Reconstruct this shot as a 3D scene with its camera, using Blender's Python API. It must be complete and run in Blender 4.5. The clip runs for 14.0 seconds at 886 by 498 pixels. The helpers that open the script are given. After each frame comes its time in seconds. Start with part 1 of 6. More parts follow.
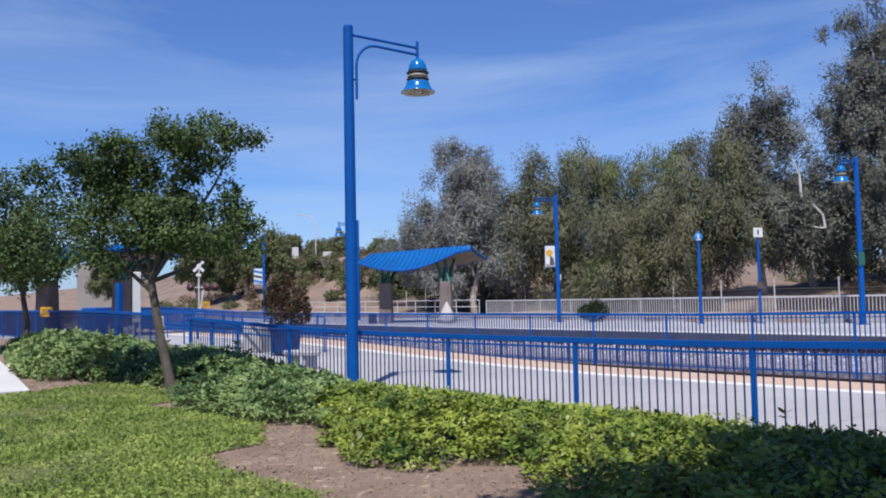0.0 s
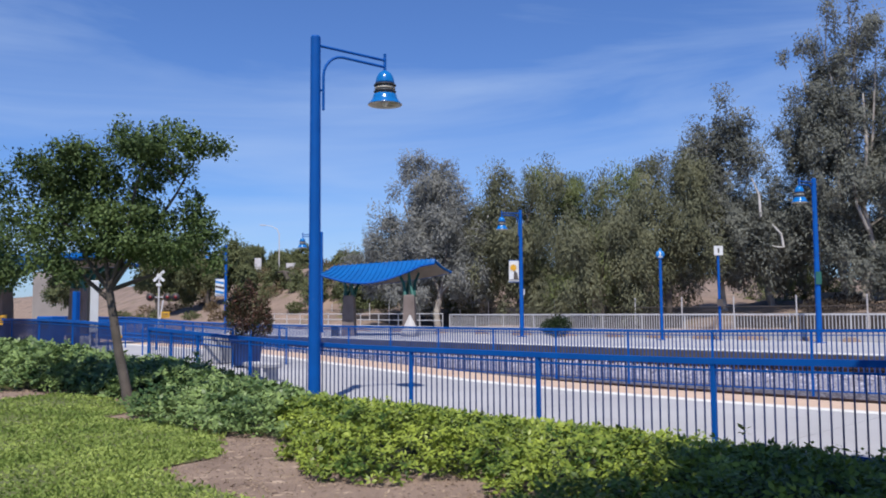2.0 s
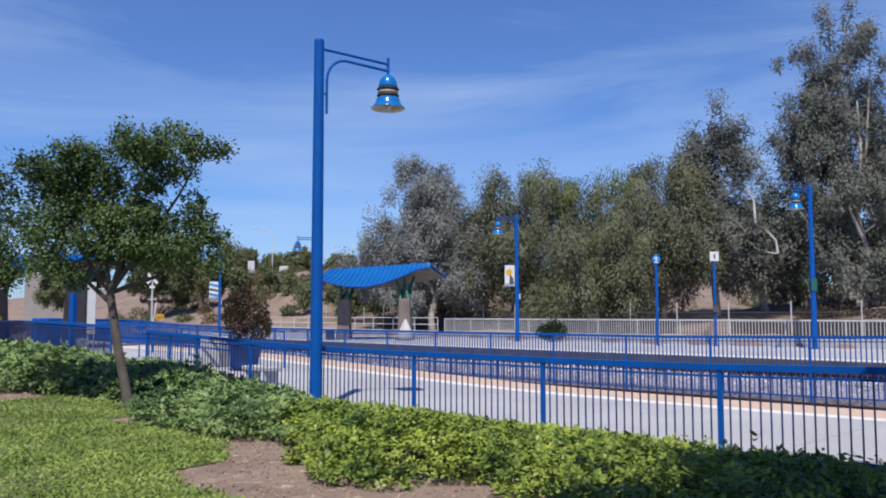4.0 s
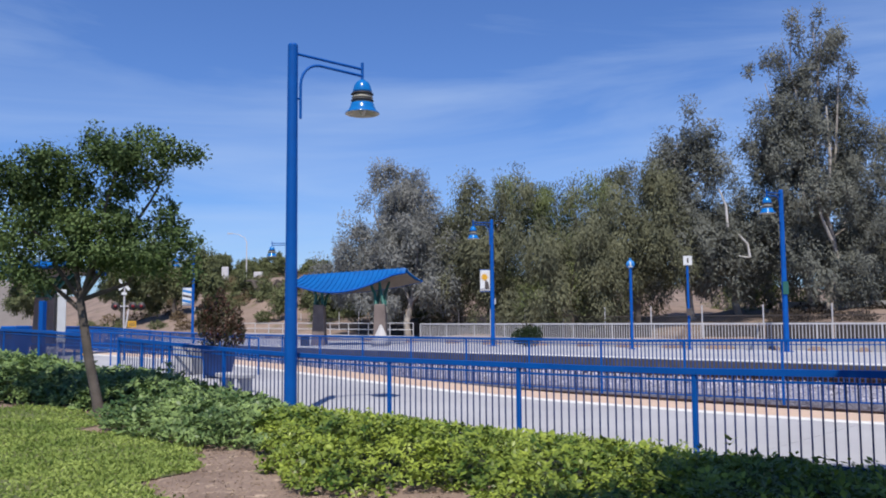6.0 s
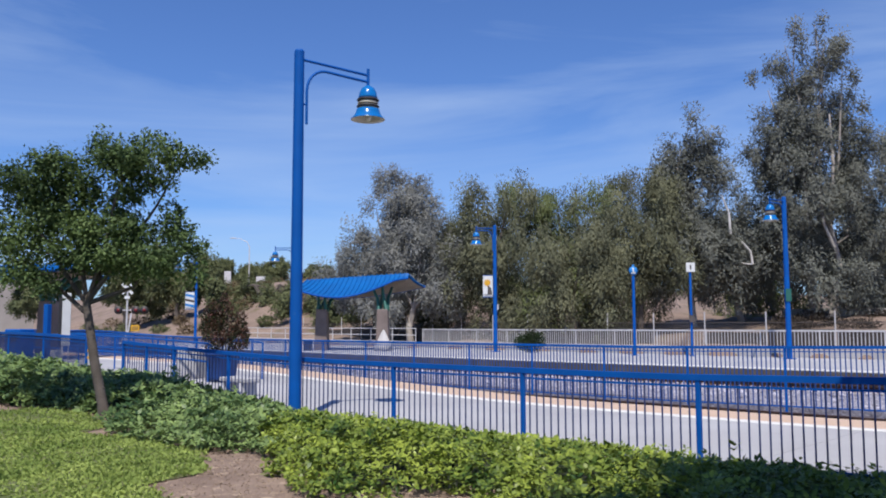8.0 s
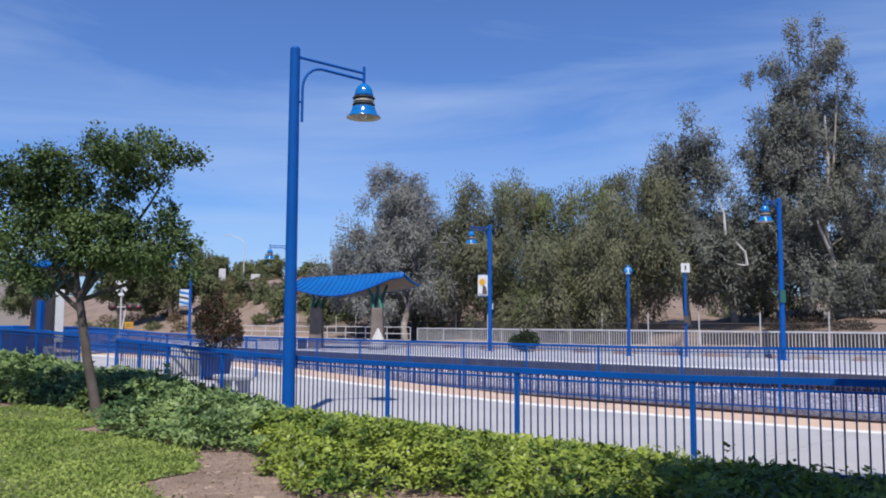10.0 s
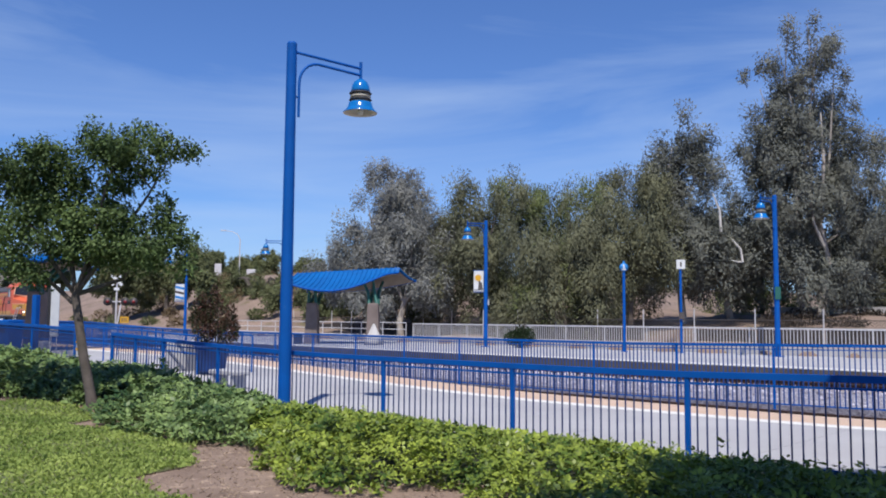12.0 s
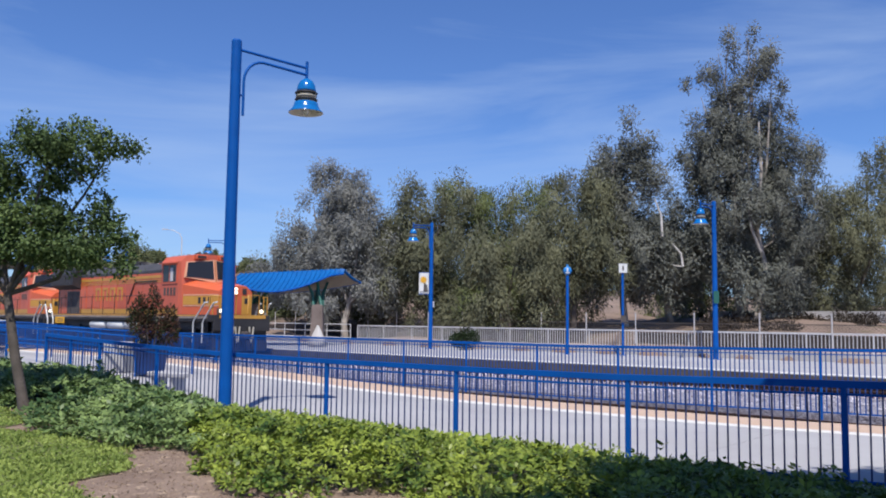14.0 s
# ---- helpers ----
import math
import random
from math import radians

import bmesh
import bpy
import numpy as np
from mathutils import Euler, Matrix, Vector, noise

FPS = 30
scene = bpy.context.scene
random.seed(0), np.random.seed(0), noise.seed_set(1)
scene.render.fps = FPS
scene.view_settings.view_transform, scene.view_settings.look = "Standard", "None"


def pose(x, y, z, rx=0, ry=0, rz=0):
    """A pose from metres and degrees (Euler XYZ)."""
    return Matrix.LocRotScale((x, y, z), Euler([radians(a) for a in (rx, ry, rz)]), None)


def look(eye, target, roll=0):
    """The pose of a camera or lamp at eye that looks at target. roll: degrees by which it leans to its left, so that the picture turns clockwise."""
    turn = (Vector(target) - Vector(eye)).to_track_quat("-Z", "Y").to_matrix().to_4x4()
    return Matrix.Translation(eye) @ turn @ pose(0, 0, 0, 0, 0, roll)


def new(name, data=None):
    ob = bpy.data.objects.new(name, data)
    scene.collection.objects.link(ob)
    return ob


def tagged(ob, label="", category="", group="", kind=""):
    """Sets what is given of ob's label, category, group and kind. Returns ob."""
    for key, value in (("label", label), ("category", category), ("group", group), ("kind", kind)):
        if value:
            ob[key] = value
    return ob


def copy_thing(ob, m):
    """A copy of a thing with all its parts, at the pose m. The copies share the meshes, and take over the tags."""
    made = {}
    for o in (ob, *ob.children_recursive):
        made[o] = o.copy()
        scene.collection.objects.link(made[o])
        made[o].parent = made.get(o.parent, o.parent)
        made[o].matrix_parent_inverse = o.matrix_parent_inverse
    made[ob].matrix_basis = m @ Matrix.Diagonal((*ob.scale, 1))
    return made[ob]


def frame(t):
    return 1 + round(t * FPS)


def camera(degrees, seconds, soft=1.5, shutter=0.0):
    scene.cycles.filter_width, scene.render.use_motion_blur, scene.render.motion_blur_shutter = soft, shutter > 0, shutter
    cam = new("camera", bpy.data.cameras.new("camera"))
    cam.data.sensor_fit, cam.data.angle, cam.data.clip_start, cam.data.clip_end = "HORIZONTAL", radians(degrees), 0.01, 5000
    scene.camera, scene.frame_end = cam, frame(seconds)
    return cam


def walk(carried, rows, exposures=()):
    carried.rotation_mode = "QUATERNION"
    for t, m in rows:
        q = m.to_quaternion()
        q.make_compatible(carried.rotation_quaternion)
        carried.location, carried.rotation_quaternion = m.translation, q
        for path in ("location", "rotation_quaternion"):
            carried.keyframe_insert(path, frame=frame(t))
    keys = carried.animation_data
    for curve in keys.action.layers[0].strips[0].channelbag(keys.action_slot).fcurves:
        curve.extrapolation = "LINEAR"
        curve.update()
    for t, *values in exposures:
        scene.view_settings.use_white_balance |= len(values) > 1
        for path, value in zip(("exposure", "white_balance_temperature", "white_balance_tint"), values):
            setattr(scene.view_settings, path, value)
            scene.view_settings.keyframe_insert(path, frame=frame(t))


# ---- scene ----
cam = camera(55.0, 14.0, soft=1.9)
walk(cam, [
    (0, pose(0.219, 0.005, 1.645, 93.232, 1.157, 4.432)),
    (0.5, pose(0.204, -0.008, 1.640, 93.103, 0.886, 4.531)),
    (1, pose(0.221, -0.000, 1.641, 93.294, 1.066, 4.386)),
    (1.5, pose(0.217, 0.006, 1.644, 93.526, 0.846, 3.861)),
    (2, pose(0.212, 0.037, 1.640, 94.110, 0.397, 1.976)),
    (2.5, pose(0.155, 0.042, 1.652, 93.910, -0.002, 1.224)),
    (5, pose(0.029, 0.033, 1.645, 94.625, 0.101, 1.574)),
    (5.5, pose(0.043, 0.075, 1.650, 94.305, -0.016, 0.257)),
    (6, pose(0.041, 0.077, 1.659, 94.698, 0.409, -0.189)),
    (6.5, pose(0.033, 0.059, 1.661, 95.076, 0.217, 0.067)),
    (7, pose(0.005, 0.017, 1.653, 94.836, 0.166, 0.286)),
    (7.5, pose(0.000, -0.000, 1.650, 94.930, 0.200, 0.000)),
    (8, pose(-0.000, 0.010, 1.651, 95.073, 0.118, -0.064)),
    (10.5, pose(0.004, 0.044, 1.656, 94.931, -0.300, -0.444)),
    (11, pose(-0.008, 0.011, 1.655, 94.708, -0.420, -0.339)),
    (11.5, pose(-0.005, 0.021, 1.649, 94.613, 0.010, -0.617)),
    (12, pose(0.000, 0.024, 1.653, 94.715, -0.430, -0.708)),
    (12.5, pose(-0.001, 0.033, 1.655, 94.611, -0.667, -0.928)),
    (13, pose(-0.004, 0.030, 1.657, 94.379, -0.656, -0.989)),
    (13.5, pose(0.006, 0.051, 1.664, 94.538, -0.470, -1.760)),
    (14, pose(0.011, 0.044, 1.665, 94.867, -0.717, -4.392)),
], exposures=[(0, 0.2), (14, 0.2)])

# ---- sky and sun ----
SUN_FROM = Vector((-0.25, -3.25, 5.9)).normalized()
world = bpy.data.worlds.new("sky")
scene.world = world
world.use_nodes = True
wn, wl = world.node_tree.nodes, world.node_tree.links
wn.clear()
w_out, w_bg = wn.new("ShaderNodeOutputWorld"), wn.new("ShaderNodeBackground")
sky = wn.new("ShaderNodeTexSky")
sky.sky_type, sky.sun_disc = "NISHITA", False
sky.sun_elevation = math.asin(SUN_FROM.z)
sky.sun_rotation = math.atan2(SUN_FROM.x, SUN_FROM.y)
sky.altitude, sky.air_density, sky.dust_density, sky.ozone_density = 300, 1.0, 0.6, 2.8
w_co, w_map, w_noise = wn.new("ShaderNodeTexCoord"), wn.new("ShaderNodeMapping"), wn.new("ShaderNodeTexNoise")
w_map.inputs["Rotation"].default_value = (0, radians(12), radians(6))
w_map.inputs["Scale"].default_value = (1.6, 2.0, 9.0)
w_map.inputs["Location"].default_value = (0.7, 3.1, 5.62)
w_noise.inputs["Scale"].default_value, w_noise.inputs["Detail"].default_value = 1.3, 7
w_noise.inputs["Roughness"].default_value, w_noise.inputs["Distortion"].default_value = 0.55, 0.6
w_ramp, w_mix = wn.new("ShaderNodeValToRGB"), wn.new("ShaderNodeMixRGB")
w_ramp.color_ramp.elements[0].position, w_ramp.color_ramp.elements[0].color = 0.40, (0, 0, 0, 1)
w_ramp.color_ramp.elements[1].position, w_ramp.color_ramp.elements[1].color = 0.80, (0.55, 0.55, 0.55, 1)
w_mix.inputs[2].default_value = (4.8, 6.2, 8.7, 1)
w_tint = wn.new("ShaderNodeMixRGB")
w_tint.blend_type, w_tint.inputs[0].default_value, w_tint.inputs[2].default_value = "MULTIPLY", 1.0, (0.65, 0.885, 1.34, 1)
wl.new(w_co.outputs["Generated"], w_map.inputs["Vector"])
wl.new(w_map.outputs[0], w_noise.inputs["Vector"])
w_sep, w_low = wn.new("ShaderNodeSeparateXYZ"), wn.new("ShaderNodeMath")
w_low.operation, w_low.inputs[1].default_value = "MULTIPLY_ADD", -0.42
w_sum = wn.new("ShaderNodeMath")
w_sum.inputs[1].default_value = 0.085
wl.new(w_co.outputs["Generated"], w_sep.inputs[0])
wl.new(w_sep.outputs[2], w_low.inputs[0])
wl.new(w_noise.outputs[0], w_low.inputs[2])
wl.new(w_low.outputs[0], w_sum.inputs[0])
wl.new(w_sum.outputs[0], w_ramp.inputs[0])
wl.new(w_ramp.outputs[0], w_mix.inputs[0])
wl.new(sky.outputs[0], w_tint.inputs[1])
wl.new(w_tint.outputs[0], w_mix.inputs[1])
wl.new(w_mix.outputs[0], w_bg.inputs["Color"])
w_bg.inputs["Strength"].default_value = 0.092
wl.new(w_bg.outputs[0], w_out.inputs["Surface"])
sun = new("sun", bpy.data.lights.new("sun", "SUN"))
sun.data.energy, sun.data.angle, sun.data.color = 4.8, radians(0.53), (1.0, 0.955, 0.90)
sun.matrix_basis = look(SUN_FROM * 60, (0, 0, 0))


# ---- materials ----
def material(name, a, b=None, rough=0.7, metal=0.0, scale=6.0, fine=60.0, bump=0.15, dist=0.01, spots=None, leaf=0.0, detail=6, island=0.5, gloss=0.22, sheen=0.5):
    """Two colours mixed by coarse and fine noise, with a bump; leaf: share of light let through, colour varied by island."""
    m = bpy.data.materials.new(name)
    m.use_nodes = True
    n, l = m.node_tree.nodes, m.node_tree.links
    n.clear()
    out, bs = n.new("ShaderNodeOutputMaterial"), n.new("ShaderNodeBsdfPrincipled")
    bs.inputs["Roughness"].default_value, bs.inputs["Metallic"].default_value = rough, metal
    bs.inputs["Specular IOR Level"].default_value = sheen
    b = b or tuple(c * 0.75 for c in a)
    a, b = tuple(c * 0.85 for c in a), tuple(c * 0.85 for c in b)
    mix = n.new("ShaderNodeMixRGB")
    mix.inputs[1].default_value, mix.inputs[2].default_value = (*a, 1), (*b, 1)
    co = n.new("ShaderNodeTexCoord")
    big, small = n.new("ShaderNodeTexNoise"), n.new("ShaderNodeTexNoise")
    big.inputs["Scale"].default_value, big.inputs["Detail"].default_value = scale, detail
    small.inputs["Scale"].default_value, small.inputs["Detail"].default_value = fine, 4
    l.new(co.outputs["Object"], big.inputs["Vector"])
    l.new(co.outputs["Object"], small.inputs["Vector"])
    add = n.new("ShaderNodeMath")
    add.operation = "MULTIPLY_ADD"
    l.new(small.outputs[0], add.inputs[0])
    add.inputs[1].default_value = 0.5
    if leaf:
        geo = n.new("ShaderNodeNewGeometry")
        half = n.new("ShaderNodeMath")
        half.operation = "MULTIPLY_ADD"
        l.new(geo.outputs["Random Per Island"], half.inputs[0])
        half.inputs[1].default_value = island
        bs.inputs["Specular IOR Level"].default_value = gloss
        sub = n.new("ShaderNodeMath")
        sub.operation = "MULTIPLY_ADD"
        l.new(big.outputs[0], sub.inputs[0])
        sub.inputs[1].default_value, sub.inputs[2].default_value = 2.4, -0.70 - island * 0.5
        l.new(sub.outputs[0], half.inputs[2])
        half.use_clamp = True
        l.new(half.outputs[0], mix.inputs[0])
    else:
        wide = n.new("ShaderNodeMapRange")
        wide.inputs["From Min"].default_value, wide.inputs["From Max"].default_value = 0.3, 0.7
        wide.inputs["To Min"].default_value, wide.inputs["To Max"].default_value = -0.25, 0.75
        l.new(big.outputs[0], wide.inputs["Value"])
        l.new(wide.outputs[0], add.inputs[2])
        add.use_clamp = True
        l.new(add.outputs[0], mix.inputs[0])
    col = mix.outputs[0]
    if spots:
        vor = n.new("ShaderNodeTexNoise")
        vor.inputs["Scale"].default_value, vor.inputs["Detail"].default_value = spots[1], 3
        l.new(co.outputs["Object"], vor.inputs["Vector"])
        st = n.new("ShaderNodeMapRange")
        st.inputs["From Min"].default_value, st.inputs["From Max"].default_value = spots[2], spots[2] + 0.12
        l.new(vor.outputs[0], st.inputs["Value"])
        m2 = n.new("ShaderNodeMixRGB")
        m2.inputs[2].default_value = (*spots[0], 1)
        l.new(st.outputs[0], m2.inputs[0])
        l.new(col, m2.inputs[1])
        col = m2.outputs[0]
    l.new(col, bs.inputs["Base Color"])
    if bump:
        bp = n.new("ShaderNodeBump")
        bp.inputs["Strength"].default_value, bp.inputs["Distance"].default_value = bump, dist
        l.new(small.outputs[0], bp.inputs["Height"])
        l.new(bp.outputs[0], bs.inputs["Normal"])
    if leaf:
        tr, ms = n.new("ShaderNodeBsdfTranslucent"), n.new("ShaderNodeMixShader")
        l.new(col, tr.inputs["Color"])
        ms.inputs[0].default_value = leaf
        l.new(bs.outputs[0], ms.inputs[1])
        l.new(tr.outputs[0], ms.inputs[2])
        l.new(ms.outputs[0], out.inputs["Surface"])
    else:
        l.new(bs.outputs[0], out.inputs["Surface"])
    return m


def glow(name, colour, strength):
    m = bpy.data.materials.new(name)
    m.use_nodes = True
    bs = m.node_tree.nodes["Principled BSDF"]
    bs.inputs["Base Color"].default_value = (*colour, 1)
    bs.inputs["Emission Color"].default_value, bs.inputs["Emission Strength"].default_value = (*colour, 1), strength
    return m


def glass(name, colour):
    m = bpy.data.materials.new(name)
    m.use_nodes = True
    bs = m.node_tree.nodes["Principled BSDF"]
    bs.inputs["Base Color"].default_value, bs.inputs["Roughness"].default_value = (*colour, 1), 0.05
    bs.inputs["Specular IOR Level"].default_value = 0.35
    return m


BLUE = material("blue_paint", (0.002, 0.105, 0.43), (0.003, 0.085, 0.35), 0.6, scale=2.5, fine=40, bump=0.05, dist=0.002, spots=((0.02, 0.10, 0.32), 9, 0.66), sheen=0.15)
# Shaded copy of the fence blue: the pickets' dark look is put into the colour.
PICKET = material("shade_tone_picket_blue", (0.011, 0.034, 0.145), (0.014, 0.028, 0.115), 0.5, scale=3, fine=40, bump=0.05, dist=0.002)
# Lit copy of the picket blue: sunlight is put into the colour; pot shares it.
MIDPICKET = material("lit_tone_blue_paint", (0.008, 0.07, 0.29), (0.01, 0.055, 0.23), 0.6, scale=3, fine=40, bump=0.05, dist=0.002)
BELL = material("bell_blue_enamel", (0.004, 0.17, 0.50), (0.006, 0.14, 0.42), 0.18, scale=3, fine=40, bump=0.02, dist=0.001)
ROOF = material("blue_metal_roof", (0.003, 0.125, 0.40), (0.005, 0.10, 0.33), 0.5, scale=1.2, fine=12, bump=0.04, dist=0.004, sheen=0.2)
WHITE = material("white_enamel", (0.78, 0.78, 0.76), (0.66, 0.66, 0.64), 0.4, scale=3, fine=40, bump=0.04, dist=0.002)
CREAM = material("cream_reflector", (0.62, 0.57, 0.47), (0.5, 0.45, 0.36), 0.45, scale=4, fine=30, bump=0.05, dist=0.002)
CONCRETE = material("platform_concrete", (0.46, 0.45, 0.46), (0.37, 0.36, 0.37), 0.85, scale=0.35, fine=22, bump=0.25, dist=0.004, spots=((0.30, 0.29, 0.29), 1.1, 0.66))
KERB = material("pale_kerb_concrete", (0.52, 0.50, 0.49), (0.42, 0.40, 0.38), 0.85, scale=0.8, fine=24, bump=0.3, dist=0.005)
WALKWAY = material("white_walk_concrete", (0.66, 0.65, 0.63), (0.56, 0.55, 0.53), 0.85, scale=0.7, fine=24, bump=0.3, dist=0.004)
STRIPE = material("white_platform_stripe", (0.80, 0.79, 0.76), (0.66, 0.64, 0.6), 0.7, scale=3, fine=40, bump=0.15, dist=0.002)
TACTILE = material("yellow_tactile_tile", (0.62, 0.45, 0.33), (0.54, 0.385, 0.285), 0.75, scale=1.5, fine=60, bump=0.5, dist=0.006)
BALLAST = material("grey_ballast", (0.36, 0.35, 0.41), (0.17, 0.16, 0.20), 0.95, scale=9, fine=18, bump=1.0, dist=0.05)
STONE = material("ballast_stone", (0.62, 0.60, 0.68), (0.18, 0.165, 0.20), 0.9, scale=3, fine=30, bump=0.2, leaf=0.001)
RAIL = material("rusty_rail", (0.10, 0.055, 0.04), (0.06, 0.035, 0.03), 0.6, metal=0.4, scale=5, fine=50, bump=0.2)
TIE = material("concrete_sleeper", (0.34, 0.31, 0.28), (0.24, 0.21, 0.19), 0.9, scale=5, fine=40, bump=0.3)
GALV = material("galvanised_rail", (0.66, 0.64, 0.64), (0.54, 0.52, 0.52), 0.55, metal=0.0, scale=3, fine=50, bump=0.05, dist=0.002)
CHAIN = material("weathered_fence_mesh", (0.12, 0.10, 0.09), (0.07, 0.06, 0.055), 0.8, scale=2, fine=50, bump=0.1)
SCREEN = material("dark_windscreen_cloth", (0.055, 0.045, 0.042), (0.10, 0.08, 0.07), 0.9, scale=1.5, fine=30, bump=0.3)
SOIL = material("brown_soil", (0.31, 0.222, 0.165), (0.205, 0.14, 0.102), 0.95, scale=1.4, fine=35, bump=0.9, dist=0.03, spots=((0.44, 0.33, 0.24), 5, 0.60))
DIRT = material("dry_dirt", (0.30, 0.215, 0.165), (0.17, 0.12, 0.092), 0.95, scale=0.35, fine=6, bump=0.7, dist=0.08, spots=((0.12, 0.10, 0.045), 0.9, 0.58))
LITTER = material("dry_litter", (0.50, 0.39, 0.28), (0.22, 0.15, 0.105), 0.9, scale=3, fine=20, bump=0, leaf=0.05)
TURF = material("turf", (0.15, 0.16, 0.05), (0.09, 0.11, 0.035), 0.95, scale=2, fine=50, bump=0.6, dist=0.02, spots=((0.22, 0.14, 0.08), 1.5, 0.70))
GRASS = material("grass_blade", (0.42, 0.51, 0.13), (0.18, 0.26, 0.055), 0.6, scale=1.1, fine=20, bump=0, leaf=0.3)
SHRUB = material("shrub_leaf", (0.34, 0.41, 0.062), (0.038, 0.085, 0.016), 0.42, scale=1.6, fine=20, bump=0, leaf=0.12, island=0.6, gloss=0.2)
SHRUB2 = material("dark_shrub_leaf", (0.29, 0.39, 0.13), (0.035, 0.08, 0.028), 0.42, scale=1.6, fine=20, bump=0, leaf=0.12, island=0.6, gloss=0.2)
UNDERSHADE = material("undershade_sheet", (0.024, 0.03, 0.012), (0.014, 0.016, 0.008), 0.95, scale=3, fine=20, bump=0.6, dist=0.05)
DARKLEAF = material("dark_evergreen_leaf", (0.035, 0.06, 0.02), (0.018, 0.03, 0.012), 0.6, scale=0.8, fine=20, bump=0, leaf=0.1)
LEAF = material("glossy_tree_leaf", (0.165, 0.235, 0.072), (0.038, 0.07, 0.024), 0.62, scale=0.8, fine=20, bump=0, leaf=0.2)
PEPPER = material("pepper_tree_leaf", (0.285, 0.325, 0.13), (0.10, 0.125, 0.06), 0.7, scale=0.5, fine=5, bump=0, leaf=0.26, island=0.10, gloss=0.1)
OLIVE = material("olive_pepper_leaf", (0.265, 0.265, 0.155), (0.11, 0.115, 0.076), 0.7, scale=0.5, fine=5, bump=0, leaf=0.26, island=0.10, gloss=0.1)
EUCA = material("eucalyptus_leaf", (0.30, 0.305, 0.255), (0.115, 0.125, 0.11), 0.65, scale=0.5, fine=5, bump=0, leaf=0.33, island=0.12, gloss=0.12)
# Haze is put into this leaf colour: paler, greyer, with less contrast.
SMOKY = material("haze_grey_eucalyptus_leaf", (0.36, 0.36, 0.335), (0.225, 0.23, 0.21), 0.7, scale=0.5, fine=5, bump=0, leaf=0.36, island=0.10, gloss=0.1)
REDTIP = material("red_tip_leaf", (0.15, 0.062, 0.048), (0.028, 0.055, 0.02), 0.42, scale=2.6, fine=20, bump=0, leaf=0.12, island=0.9)
SCRUB = material("dry_scrub_leaf", (0.22, 0.235, 0.11), (0.11, 0.13, 0.065), 0.75, scale=0.3, fine=5, bump=0, leaf=0.3, island=0.15, gloss=0.1)
DRYBRUSH = material("dry_brush_leaf", (0.24, 0.175, 0.095), (0.12, 0.085, 0.05), 0.8, scale=0.5, fine=5, bump=0, leaf=0.1)
SHADEBRUSH = material("shade_brush_leaf", (0.085, 0.065, 0.05), (0.04, 0.035, 0.028), 0.8, scale=0.5, fine=5, bump=0, leaf=0.1)
BARK = material("grey_bark", (0.155, 0.125, 0.105), (0.08, 0.065, 0.052), 0.9, scale=3, fine=30, bump=0.7, dist=0.02)
WHITE_BARK = material("bleached_bare_wood", (0.74, 0.71, 0.68), (0.50, 0.46, 0.42), 0.8, scale=1.2, fine=14, bump=0.3, dist=0.02)
PALE_BARK = material("pale_eucalyptus_bark", (0.52, 0.47, 0.42), (0.26, 0.22, 0.19), 0.85, scale=1.2, fine=14, bump=0.4, dist=0.02)
BRICK = material("brown_stone_pier", (0.23, 0.18, 0.16), (0.15, 0.115, 0.10), 0.85, scale=2, fine=30, bump=0.4)
GREEN = material("green_steel", (0.02, 0.13, 0.10), (0.015, 0.10, 0.08), 0.5, scale=3, fine=40, bump=0.05)
SOFFIT = material("beige_soffit", (0.50, 0.42, 0.33), (0.42, 0.35, 0.28), 0.7, scale=2, fine=20, bump=0.05)
ORANGE = material("orange_loco_paint", (0.72, 0.135, 0.045), (0.62, 0.12, 0.055), 0.42, scale=0.9, fine=14, bump=0.06, dist=0.004, spots=((0.42, 0.11, 0.06), 2.2, 0.62))
FADED = material("faded_red_loco_paint", (0.66, 0.135, 0.068), (0.54, 0.11, 0.058), 0.5, scale=1.1, fine=14, bump=0.06, dist=0.004)
YELLOW = material("yellow_loco_paint", (0.66, 0.33, 0.045), (0.55, 0.27, 0.05), 0.45, scale=1.4, fine=20, bump=0.05, dist=0.003)
BLACK = material("sooty_black", (0.022, 0.020, 0.022), (0.04, 0.036, 0.036), 0.6, scale=2, fine=20, bump=0.2)
GREY = material("grime_grey", (0.12, 0.10, 0.09), (0.06, 0.05, 0.05), 0.8, scale=2, fine=20, bump=0.2)
GRAPHITE = material("dark_graphite_roof", (0.075, 0.072, 0.08), (0.05, 0.05, 0.055), 0.7, scale=1, fine=12, bump=0.1)
DUST = material("dusty_sill_paint", (0.34, 0.28, 0.24), (0.20, 0.165, 0.15), 0.85, scale=1.2, fine=20, bump=0.1)
PEACH = material("pale_peach_trim", (0.78, 0.40, 0.24), (0.66, 0.31, 0.18), 0.5, scale=1.4, fine=20, bump=0.03, dist=0.002)
SIGNYEL = material("yellow_sign", (0.80, 0.42, 0.02), (0.7, 0.36, 0.02), 0.5, scale=3, fine=30, bump=0.02)
SIGNBLUE = material("light_blue_sign", (0.03, 0.24, 0.62), (0.02, 0.20, 0.52), 0.4, scale=3, fine=30, bump=0.02)
PLANTER = material("grey_planter_concrete", (0.52, 0.51, 0.52), (0.42, 0.41, 0.42), 0.85, scale=1.5, fine=24, bump=0.3, dist=0.004)
SIGNALRED = material("red_signal_lens", (0.22, 0.015, 0.018), (0.15, 0.012, 0.014), 0.25, scale=3, fine=30, bump=0)
